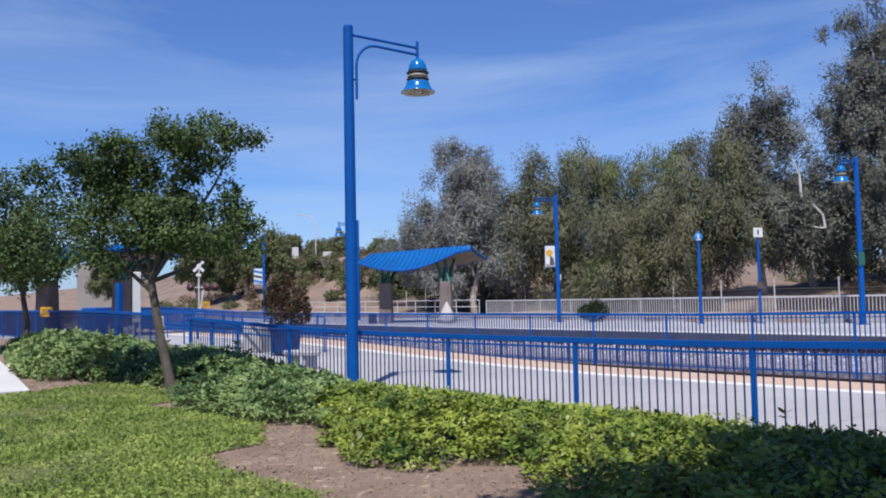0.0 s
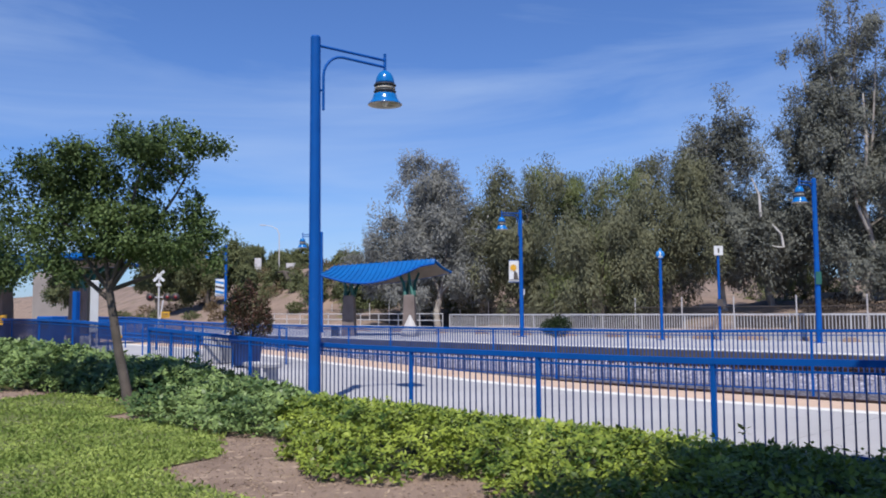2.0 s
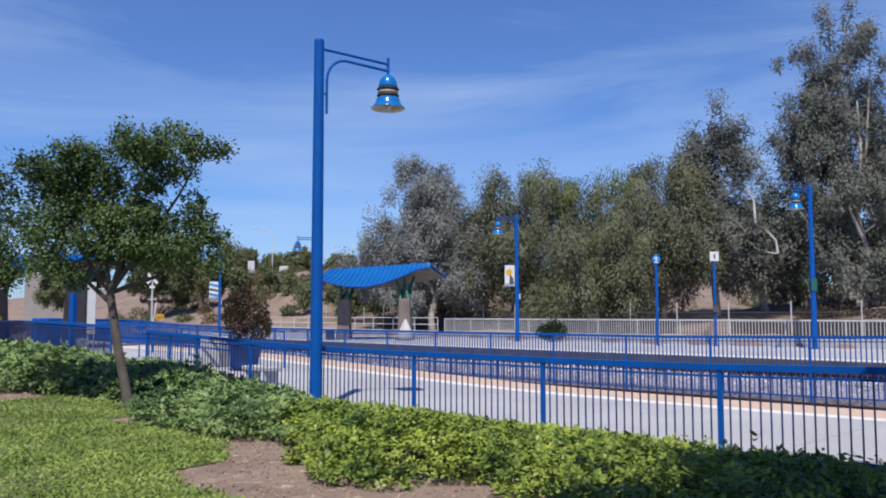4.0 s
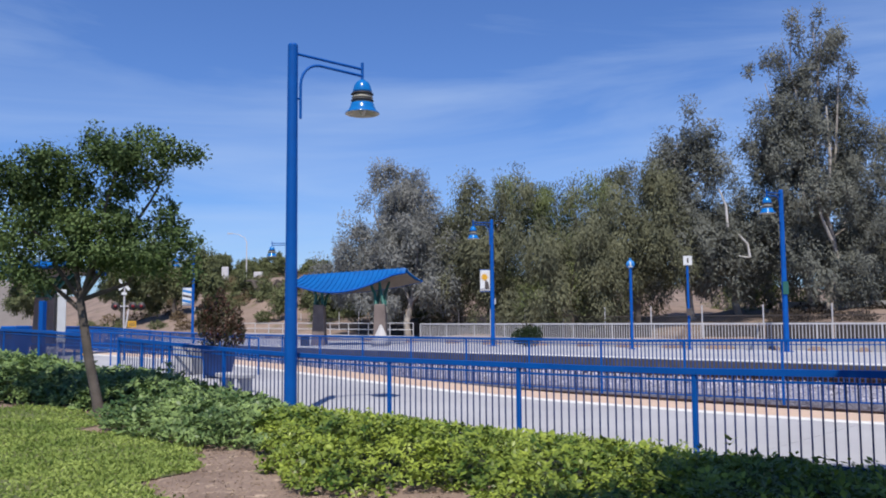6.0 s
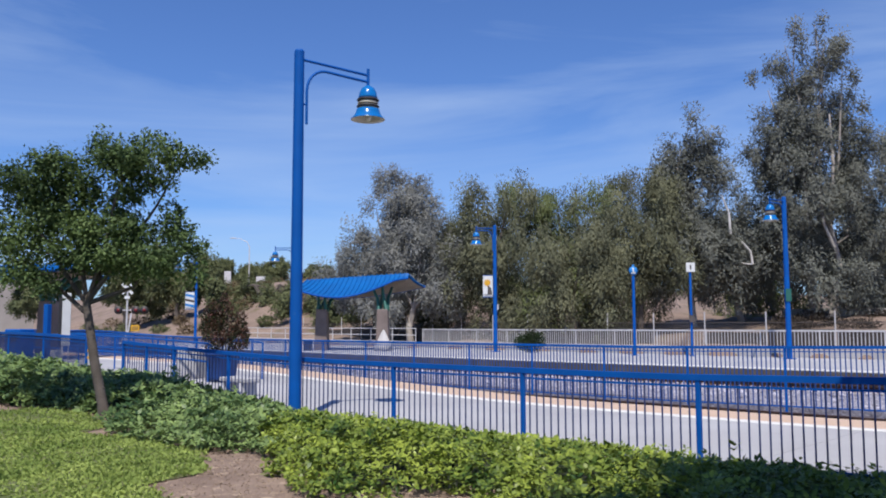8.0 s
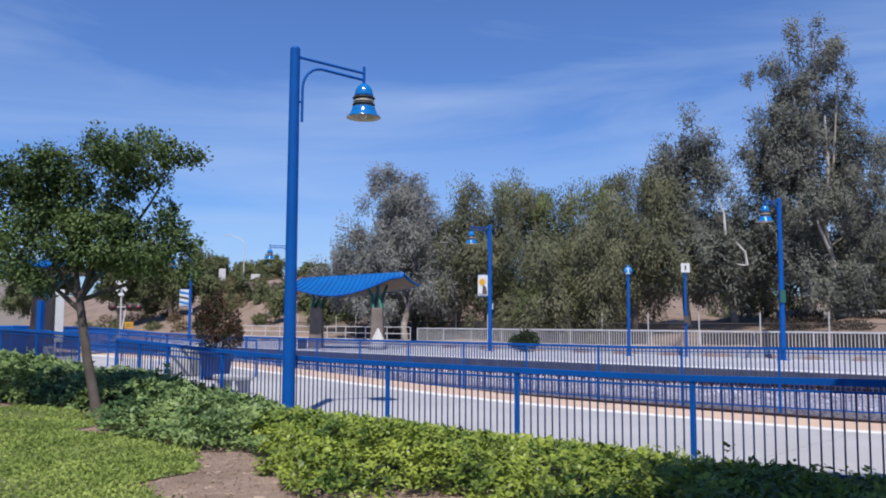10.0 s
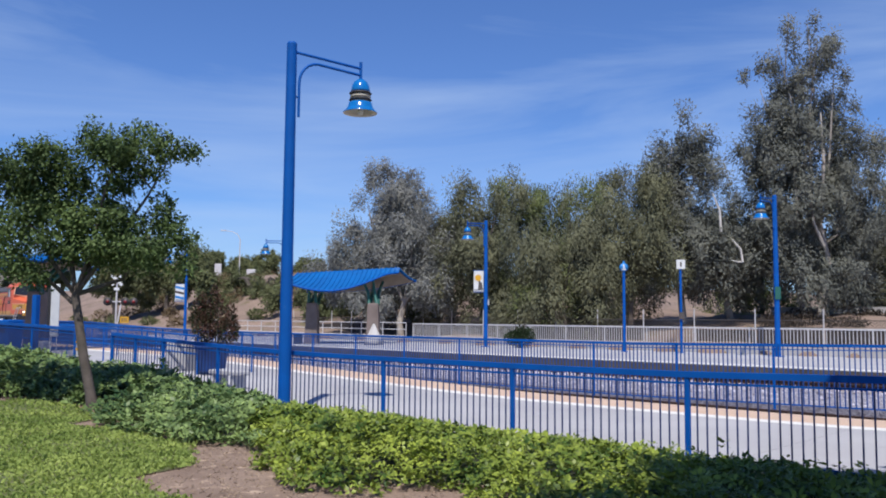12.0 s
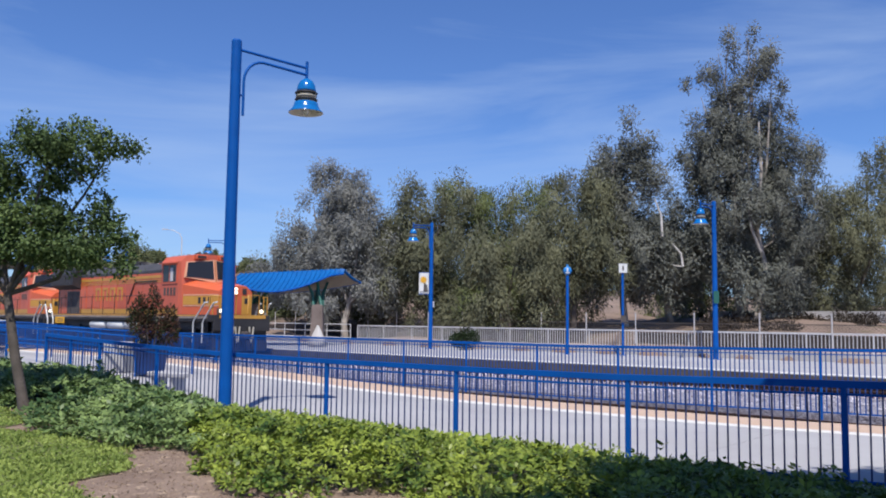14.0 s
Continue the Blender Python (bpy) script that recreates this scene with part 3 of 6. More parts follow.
def limbs(rng, foot, fork, tips, r0, wob=0.2):
    """A trunk from foot to fork and limbs on to the tips."""
    foot, fork = Vector(foot), Vector(fork)
    mid = foot.lerp(fork, 0.5) + Vector((rng.normal() * wob * 0.4, rng.normal() * wob * 0.4, 0))
    runs = [([foot, mid, fork], [r0 * 1.25, r0, r0 * 0.85])]
    runs[0] = ([foot, foot.lerp(mid, 0.3), mid, fork], [r0 * 1.35, r0 * 1.08, r0, r0 * 0.85])
    for tip in tips:
        t = Vector(tip)
        a = fork.lerp(t, 0.35) + Vector((rng.normal() * wob, rng.normal() * wob, rng.normal() * wob * 0.5 + 0.05))
        b = fork.lerp(t, 0.7) + Vector((rng.normal() * wob, rng.normal() * wob, rng.normal() * wob * 0.5))
        runs.append(([fork, a, b, t], [r0 * 0.55, r0 * 0.42, r0 * 0.28, r0 * 0.08]))
        for _ in range(2):
            o = a.lerp(t, rng.uniform(0.2, 0.7))
            e = o + Vector((rng.normal(), rng.normal(), 0.5 + rng.normal() * 0.4)) * (t - fork).length * 0.13
            runs.append(([o, o.lerp(e, 0.5) + Vector((0, 0, wob * 0.2)), e], [r0 * 0.2, r0 * 0.14, r0 * 0.04]))
    return runs


def spot(x, y, d):
    """A place d metres ahead, x and y as slopes in thousandths from the level line ahead."""
    return Vector((x * 0.001 * d, d, 1.65 + y * 0.001 * d))


# ---- station structure ----
def build_platforms():
    near = thing("pavement_near", Matrix(), "sunlit pale concrete platform with a white stripe along its edge", "platform", "", "structure")
    far = thing("pavement_far", Matrix(), "far concrete platform beyond the tracks", "platform", "", "structure")
    for i in range(-4, 22):
        s0 = i * 4.5
        bm = bmesh.new()
        strip(bm, 9.02, 14.035, -0.6, 0.0, s0, s0 + 4.49, 1.5, rise)
        part("slab", bm, CONCRETE, near)
        if s0 > 62:
            continue
        bm = bmesh.new()
        strip(bm, 26.5, 35.2, -0.6, 0.28, s0, s0 + 4.49, 1.5)
        part("slab", bm, CONCRETE, far)
    bm = bmesh.new()
    strip(bm, 14.04, 14.40, -0.6, 0.004, -18, 98, 1.5, rise)
    part("white_stripe", bm, STRIPE, near, "white painted warning stripe")
    for i in range(-20, 108):
        bm = bmesh.new()
        strip(bm, 14.405, 15.62, -0.6, 0.002, i * 0.915, i * 0.915 + 0.909, 1, rise)
        part("tactile_tile", bm, TACTILE, near)
    bm = bmesh.new()
    strip(bm, 15.625, 15.72, -0.6, -0.02, -18, 98, 1.5, rise)
    part("edge_beam", bm, GREY, near)
    bm = bmesh.new()
    strip(bm, 25.9, 25.965, -0.6, 0.255, -18, 67, 1.5)
    part("edge_beam", bm, GREY, far)
    bm = bmesh.new()
    strip(bm, 25.97, 26.495, -0.6, 0.284, -18, 67, 1.5)
    part("white_stripe", bm, STRIPE, far, "pale painted platform edge")
    bm = bmesh.new()
    strip(bm, 35.22, 35.5, -0.2, 0.62, -30, 66, 1.5)
    ob = part("trim_kerb_wall", bm, KERB)
    tagged(ob, "low pale concrete kerb wall under the grey railing", "kerb", "", "structure")


def build_track(centre, z, name):
    bm = bmesh.new()
    profile_run(bm, [(centre - 2.9, z - 0.75), (centre + 2.9, z - 0.75), (centre + 2.9, z - 0.42), (centre + 1.6, z - 0.17), (centre - 1.6, z - 0.17), (centre - 2.9, z - 0.42)], -40, 150, 2.0)
    bed = part("ballast_" + name, bm, BALLAST)
    tagged(bed, "grey crushed stone ballast of the track bed", "ballast", "", "structure")
    rail = [(-0.07, -0.17), (0.07, -0.17), (0.07, -0.155), (0.012, -0.13), (0.012, -0.04), (0.036, -0.03), (0.036, 0), (-0.036, 0), (-0.036, -0.03), (-0.012, -0.04), (-0.012, -0.13), (-0.07, -0.155)]
    for side in (-0.7535, 0.7535):
        bm = bmesh.new()
        profile_run(bm, [(centre + side + a, z + b) for a, b in rail], -40, 150, 2.0)
        ob = part("rail", bm, RAIL)
        tagged(ob, "rust-brown steel running rail", "rail", "rails of the tracks", "structure")
    tie = bmesh.new()
    box(tie, -0.13, -1.3, -0.3, 0.13, 1.3, -0.155, 0.02)
    me = mesh_of(tie, "sleeper", TIE)
    for i in range(60):
        s = -8 + i * 0.62
        piece("sleeper", me, bed, stand(s, centre, z))
    # loose stones
    rng = np.random.default_rng(int(centre * 10))
    n = 13000
    s, p = rng.uniform(-8, 46, n), rng.uniform(centre - 2.7, centre + 2.7, n)
    c = np.array([at(a, b, z - 0.16 - 0.2 * max(0, abs(b - centre) - 1.6)) for a, b in zip(s, p)])
    r = rng.uniform(0.03, 0.065, (n, 1))
    dirs = np.array([(1, 0, 0), (0, 1, 0), (-1, 0, 0), (0, -1, 0), (0, 0, 1), (0, 0, -1)], float)
    v = c[:, None, :] + dirs[None] * r[:, None] * rng.uniform(0.6, 1.3, (n, 6, 1))
    tri = np.array([(0, 1, 4), (1, 2, 4), (2, 3, 4), (3, 0, 4), (1, 0, 5), (2, 1, 5), (3, 2, 5), (0, 3, 5)])
    q = (tri[None] + (np.arange(n) * 6)[:, None, None]).reshape(-1, 3)
    sheet("ballast_stones", STONE, v.reshape(-1, 3), q, "loose crushed stones on the track bed", "ballast", "stuff")


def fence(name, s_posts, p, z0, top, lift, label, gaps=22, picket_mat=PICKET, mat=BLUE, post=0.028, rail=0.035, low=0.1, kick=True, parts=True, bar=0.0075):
    """Posts at the given places, a top rail, an under rail, a bottom rail and upright bars."""
    root = thing(name, Matrix(), label, "fence", "", "structure")
    bm = bmesh.new()
    box(bm, -post, -post, z0 - 0.15, post, post, top - 0.03, 0.006)
    post_me = mesh_of(bm, "post", mat)
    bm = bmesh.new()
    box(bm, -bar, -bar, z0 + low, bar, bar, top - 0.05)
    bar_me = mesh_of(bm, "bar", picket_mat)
    for s in s_posts:
        piece("post", post_me, root, stand(s, p, lift(s)))
    rest = bmesh.new()
    count = 0
    for a, b in zip(s_posts, s_posts[1:]):
        n = max(2, round(gaps * (b - a) / 2.54))
        for k in range(1, n):
            s = a + (b - a) * k / n
            m = stand(s, p, lift(s))
            if parts and count < 300 and s > -1:
                piece("bar", bar_me, root, m)
                count += 1
            else:
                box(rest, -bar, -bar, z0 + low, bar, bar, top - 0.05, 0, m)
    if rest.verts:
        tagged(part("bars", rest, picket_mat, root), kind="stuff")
    else:
        rest.free()
    for q, zz, h, w, nm in ((0, top - rail, rail, 0.036, "top_rail"), (0, top - 0.135, 0.012, 0.014, "under_rail"), (0, z0 + low, 0.016, 0.018, "bottom_rail")):
        if nm == "under_rail" and not kick:
            continue
        bm = bmesh.new()
        strip(bm, p - w, p + w, zz - h, zz + h, s_posts[0], s_posts[-1], 1.27, lift)
        part(nm, bm, mat, root)
    return root


def dip(s):
    return 0.015 * max(0.0, 12.0 - s) + 0.3 * smooth(34, 52, s)


def flat(s):
    return 0.0


def build_fences():
    step = 2.54
    near = [2.34 - step * i for i in range(4, -1, -1)] + [4.68 + step * i for i in range(4)] + [14.42, 16.5, 17.7, 18.8]
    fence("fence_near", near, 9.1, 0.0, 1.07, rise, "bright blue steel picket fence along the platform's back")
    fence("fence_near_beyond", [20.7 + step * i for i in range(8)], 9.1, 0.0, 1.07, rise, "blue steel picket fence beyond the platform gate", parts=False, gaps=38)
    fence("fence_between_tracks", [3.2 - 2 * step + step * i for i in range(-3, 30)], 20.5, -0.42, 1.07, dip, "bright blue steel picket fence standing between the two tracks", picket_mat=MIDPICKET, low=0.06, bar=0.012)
    fence("fence_grey_railing", [-14 + 2.44 * i for i in range(22)], 35.36, 0.6, 1.40, flat, "galvanised grey steel railing behind the far platform", gaps=18, picket_mat=GALV, mat=GALV, low=0.06, bar=0.013, kick=False)
    # plain pipe rail where the pickets end
    root = thing("handrail_pipe", Matrix(), "low grey pipe handrail behind the far shelter", "handrail", "", "structure")
    for zz in (0.62, 1.02, 1.42):
        bm = bmesh.new()
        tube(bm, [at(38.0 + 1.5 * i, 35.4, zz) for i in range(20)], 0.026, 6)
        part("rail", bm, GALV, root)
    for i in range(12):
        bm = bmesh.new()
        tube(bm, [at(38.0 + 2.44 * i, 35.4, 0.5), at(38.0 + 2.44 * i, 35.4, 1.42)], 0.03, 6)
        part("post", bm, GALV, root)
    # chain link behind, on the dirt
    root = thing("fence_chain_link", Matrix(), "dark weathered chain link fence with pale posts on the dirt slope", "fence", "", "structure")
    for i in range(32):
        s = -18 + i * 3.2
        z = 0.5
        bm = bmesh.new()
        tube(bm, [at(s, 40.5, z - 0.2), at(s, 40.5, z + 1.75)], 0.034, 6)
        part("post", bm, GALV, root)
    bm = bmesh.new()
    for i in range(560):
        s = -18 + i * 0.177
        for d in (-1, 1):
            a, b = at(s, 40.52, 0.5), at(s + d * 1.5, 40.52, 1.7)
            tube(bm, [a, b], 0.006, 3, False)
    tagged(part("wires", bm, CHAIN, root), kind="stuff")
    for i in range(26):
        if i in (12, 17):
            continue
        bm = bmesh.new()
        strip(bm, 40.56, 40.575, 0.5, 1.32 + 0.09 * math.sin(i * 2.1), -18 + i * 3.2, -14.85 + i * 3.2, 1.6)
        part("screen", bm, SCREEN, root, "dark torn windscreen cloth")
    for zz in (0.55, 1.70):
        bm = bmesh.new()
        strip(bm, 40.5, 40.54, zz, zz + 0.04, -18, 81, 3)
        part("rail", bm, CHAIN, root)


# ---- lamps and signs ----
def build_lamp():
    """A tall blue post with a bracket and a bell; its arm runs along x."""
    root = thing("street_lamp", Matrix(), "tall blue lamp post with bell-shaped blue lantern on an arm", "lamp post", "bell lamps of the station")
    bm = bmesh.new()
    tube(bm, [(0, 0, 0), (0, 0, 6.38)], [0.112, 0.088], 14)
    tube(bm, [(0, 0, 6.38), (0, 0, 6.41)], [0.088, 0.07], 14)
    box(bm, -0.2, -0.2, 0, 0.2, 0.2, 0.03)
    part("post", bm, BLUE, root)
    bm = bmesh.new()
    tube(bm, [(0.06, 0, 6.245), (1.365, 0, 6.17)], 0.026, 8)
    part("arm", bm, BLUE, root)
    bm = bmesh.new()
    pts = [(0.15, 0, 5.10), (0.15, 0, 5.62)]
    pts += [(0.15 + 0.36 * (1 - math.cos(a)), 0, 5.70 + 0.40 * math.sin(a)) for a in [i * math.pi / 12 for i in range(0, 7)]]
    pts += [(1.365, 0, 6.045)]
    tube(bm, pts, 0.026, 8)
    tube(bm, [(0.05, 0, 5.45), (0.16, 0, 5.45)], 0.018, 6)
    part("brace", bm, BLUE, root)
    bm = bmesh.new()
    tube(bm, [(1.365, 0, 5.94), (1.365, 0, 6.29)], 0.028, 8)
    part("finial", bm, BLUE, root)
    m = Matrix.Translation((1.365, 0, -0.04)) @ Matrix.Diagonal((0.89, 0.89, 1.044, 1)) @ Matrix.Translation((0, 0, 0.0))
    bm = bmesh.new()
    lathe(bm, [(0.0, 5.76), (0.06, 5.755), (0.13, 5.71), (0.175, 5.64), (0.195, 5.56), (0.2, 5.52), (0.0, 5.52)], 28, m)
    part("cap", bm, BELL, root, "glossy light blue domed cap")
    for z, r in ((5.50, 0.235), (5.44, 0.22), (5.385, 0.235)):
        bm = bmesh.new()
        lathe(bm, [(0.0, z - 0.018), (r - 0.02, z - 0.018), (r, z), (r - 0.02, z + 0.018), (0.0, z + 0.018)], 28, m)
        part("ring", bm, CREAM if r < 0.23 else BLACK, root)
    bm = bmesh.new()
    lathe(bm, [(0.0, 5.52), (0.185, 5.52), (0.185, 5.3), (0, 5.3)], 24, m)
    part("lantern", bm, CREAM, root, "cream lantern band")
    bm = bmesh.new()
    lathe(bm, [(0.19, 5.345), (0.235, 5.335), (0.25, 5.28), (0.29, 5.21), (0.35, 5.165), (0.352, 5.155)], 32, m)
    part("bell_shade", bm, BELL, root, "light blue flared shade")
    bm = bmesh.new()
    lathe(bm, [(0.352, 5.152), (0.345, 5.152), (0.28, 5.2), (0.235, 5.27), (0.0, 5.29)], 32, m)
    part("reflector", bm, CREAM, root, "pale reflector inside the shade")
    bm = bmesh.new()
    lathe(bm, [(0, 5.12), (0.05, 5.14), (0.07, 5.19), (0.06, 5.28), (0.0, 5.29)], 14, m)
    part("bulb", bm, WHITE, root)
    return root


def banner(parent_pose, z0, z1, w, sunny, label):
    root = thing("banner", parent_pose, label, "banner")
    for z in (z0, z1):
        bm = bmesh.new()
        tube(bm, [(0.05, 0, z), (w + 0.15, 0, z)], 0.014, 6)
        part("rod", bm, BLUE, root)
    bm = bmesh.new()
    box(bm, 0.12, -0.006, z0 + 0.02, 0.12 + w, 0.006, z1 - 0.02)
    part("cloth", bm, WHITE, root)
    h = z1 - z0
    if sunny:
        bm = bmesh.new()
        pts = []
        for k in range(20):
            r = w * (0.42 if k % 2 else 0.26)
            pts.append((0.12 + w * 0.55 + r * math.cos(k * math.pi / 10), z0 + h * 0.66 + r * math.sin(k * math.pi / 10)))
        prism(bm, pts, -0.014, 0.014)
        part("sun_emblem", bm, SIGNYEL, root, "yellow sun shape")
        bm = bmesh.new()
        prism(bm, [(0.14, z0 + 0.12), (0.14 + w * 0.5, z0 + 0.12), (0.14 + w * 0.45, z0 + h * 0.55), (0.2, z0 + h * 0.42)], -0.012, 0.012)
        part("emblem", bm, GREY, root)
    else:
        for k, mt in enumerate((SIGNBLUE, GREY, SIGNBLUE)):
            bm = bmesh.new()
            prism(bm, [(0.13, z0 + h * (0.1 + 0.28 * k)), (0.11 + w, z0 + h * (0.2 + 0.28 * k)), (0.11 + w, z0 + h * (0.34 + 0.28 * k)), (0.13, z0 + h * (0.24 + 0.28 * k))], -0.012, 0.012)
            part("emblem", bm, mt, root)
    bm = bmesh.new()
    for k in range(2):
        box(bm, 0.15, -0.012, z0 + 0.04 + 0.07 * k, 0.08 + w, 0.012, z0 + 0.07 + 0.07 * k)
    part("writing", bm, GREY, root)


def build_lamps():
    one = build_lamp()
    one.matrix_basis = pose(-2.50, 14.62, 0.06, 0, 0, 33)
    tagged(one, "tall blue lamp post with bell-shaped blue lantern among low shrubs")
    for s, p, k in ((13.4, 33.65, 0), (28.42, 32.9, 1), (45.4, 31.1, 0), (59.36, 30.1, 2)):
        w = at(s, p, 0.28)
        h = math.degrees(heading(s)) + 90
        copy_thing(one, pose(w.x, w.y, w.z, 0, 0, h))
        if k:
            banner(pose(w.x, w.y, w.z, 0, 0, 186), 2.75 - 0.2 * (k == 2), 3.85, 0.5 if k == 1 else 0.66, k == 1, "white street banner with a yellow sun hung on a lamp post" if k == 1 else "blue and white street banner hung on a lamp post")
            bm = bmesh.new()
            box(bm, -0.12, -0.13, 2.1, 0.12, -0.1, 2.4)
            pl = part("notice_plate", bm, WHITE, None, "", pose(w.x, w.y, w.z, 0, 0, h - 90))
            tagged(pl, "small white notice plate on a blue post", "sign")
    w = at(13.4, 33.65, 0.28)
    bm = bmesh.new()
    box(bm, -0.11, -0.13, 2.25, 0.11, -0.11, 2.75)
    pl = part("notice_plate", bm, GREEN, None, "", pose(w.x, w.y, w.z))
    tagged(pl, "small green notice plate on a blue lamp post", "sign")


def build_signs():
    # accessible boarding sign: blue round plate on a slim post
    w = spot(225, -35, 37.6)
    root = thing("platform_sign", pose(w.x, w.y, 0.28), "slim blue post with a round light blue sign", "sign")
    bm = bmesh.new()
    tube(bm, [(0, 0, 0), (0, 0, 3.5)], 0.068, 10)
    box(bm, -0.14, -0.14, 0, 0.14, 0.14, 0.03)
    part("post", bm, BLUE, root)
    bm = bmesh.new()
    lathe(bm, [(0, -0.02), (0.2, -0.02), (0.2, 0.02), (0, 0.02)], 8, Matrix.Translation((0, -0.02, 3.72)) @ Matrix.Rotation(radians(90), 4, "X"))
    box(bm, -0.05, -0.03, 3.72, 0.05, 0.01, 4.0)
    part("plate", bm, SIGNBLUE, root)
    bm = bmesh.new()
    box(bm, -0.03, -0.05, 3.62, 0.03, -0.042, 3.84)
    box(bm, -0.09, -0.05, 3.60, 0.09, -0.042, 3.65)
    part("symbol", bm, WHITE, root)
    w = spot(292, -36, 36.8)
    root = thing("platform_sign", pose(w.x, w.y, 0.28), "slim blue post with a square white sign", "sign")
    bm = bmesh.new()
    tube(bm, [(0, 0, 0), (0, 0, 3.75)], 0.055, 10)
    box(bm, -0.12, -0.12, 0, 0.12, 0.12, 0.03)
    part("post", bm, BLUE, root)
    bm = bmesh.new()
    box(bm, -0.19, -0.09, 3.62, 0.19, -0.07, 4.02, 0.004)
    part("plate", bm, WHITE, root)
    bm = bmesh.new()
    box(bm, -0.035, -0.1, 3.72, 0.035, -0.092, 3.92)
    part("writing", bm, GREY, root)
    bm = bmesh.new()
    box(bm, -0.12, -0.12, 1.45, 0.12, -0.09, 1.75)
    part("notice", bm, GREY, root)


# ---- platform shelters ----
def build_shelter(m, ridge, front, rear, piers, label, bays=22):
    """A blue ribbed roof hung between three curves (ridge, front eave, rear eave: height and run over u from 0 to 1),
    with a beige soffit, on green brackets and stone piers; x runs along the platform, y away from the camera's side."""
    root = thing("platform_shelter", m, label, "shelter")

    def across(u, w, drop=0.0):
        """w from -1 (front eave) over 0 (ridge) to 1 (rear eave)."""
        r, e = Vector(ridge(u)), Vector(front(u) if w < 0 else rear(u))
        v = r.lerp(e, abs(w))
        v.z -= 0.10 * math.sin(math.pi * abs(w)) + drop
        return v

    for k in range(bays):
        u0, u1 = k / bays, (k + 1) / bays - 0.004
        bm = bmesh.new()
        ws = [-1 + i * 0.125 for i in range(17)]
        cols = []
        for u, up in ((u0, 0.05), (u0 + 0.12 / bays, 0.05), (u0 + 0.2 / bays, 0.0), (u1, 0.0)):
            cols.append([(bm.verts.new(across(u, w, -up)), bm.verts.new(across(u, w, 0.06))) for w in ws])
        for a, b in zip(cols, cols[1:]):
            for i in range(len(ws) - 1):
                bm.faces.new((a[i][0], a[i + 1][0], b[i + 1][0], b[i][0]))
                bm.faces.new((a[i][1], b[i][1], b[i + 1][1], a[i + 1][1]))
            for i in (0, len(ws) - 1):
                bm.faces.new((a[i][0], b[i][0], b[i][1], a[i][1]))
        for c in (cols[0], cols[-1]):
            for p, q in zip(c, c[1:]):
                bm.faces.new((p[0], q[0], q[1], p[1]))
        part("roof_panel", bm, ROOF, root)
    bm = bmesh.new()
    rows = [[bm.verts.new(across(u, w, 0.10 + 0.12 * (1 - abs(w)))) for w in (-0.97, -0.6, -0.3, 0, 0.3, 0.6, 0.97)] for u in [0.01 + 0.98 * i / 16 for i in range(17)]]
    for a, b in zip(rows, rows[1:]):
        for j in range(6):
            bm.faces.new((a[j], a[j + 1], b[j + 1], b[j]))
    bmesh.ops.solidify(bm, geom=bm.faces[:], thickness=0.04)
    part("soffit", bm, SOFFIT, root, "beige curved ceiling of the shelter")
    for w in (-1, 1):
        bm = bmesh.new()
        tube(bm, [across(i / 18, w, 0.05) for i in range(19)], 0.06, 6)
        part("gutter", bm, BLUE, root)
    for x, high, u in piers:
        bm = bmesh.new()
        vs = box(bm, x - 0.36, -0.36, 0, x + 0.36, 0.36, high, 0.03)
        for v in vs:
            k = 1 - 0.2 * v.co.z / high
            v.co.x, v.co.y = x + (v.co.x - x) * k, v.co.y * k
        part("pier", bm, BRICK, root)
        for a, b in ((-0.22, -0.5), (0.22, -0.5), (-0.22, 0.5), (0.22, 0.5)):
            bm = bmesh.new()
            t = across(min(max(u + a * 0.2, 0.02), 0.98), b, 0.16)
            foot = Vector((x + a, 0.25 * b, high - 0.1))
            mid = foot.lerp(t, 0.5) + Vector((-a * 0.35, -b * 0.3, 0.05))
            tube(bm, [foot, mid, t], [0.10, 0.09, 0.07], 8)
            part("bracket", bm, GREEN, root)
    return root


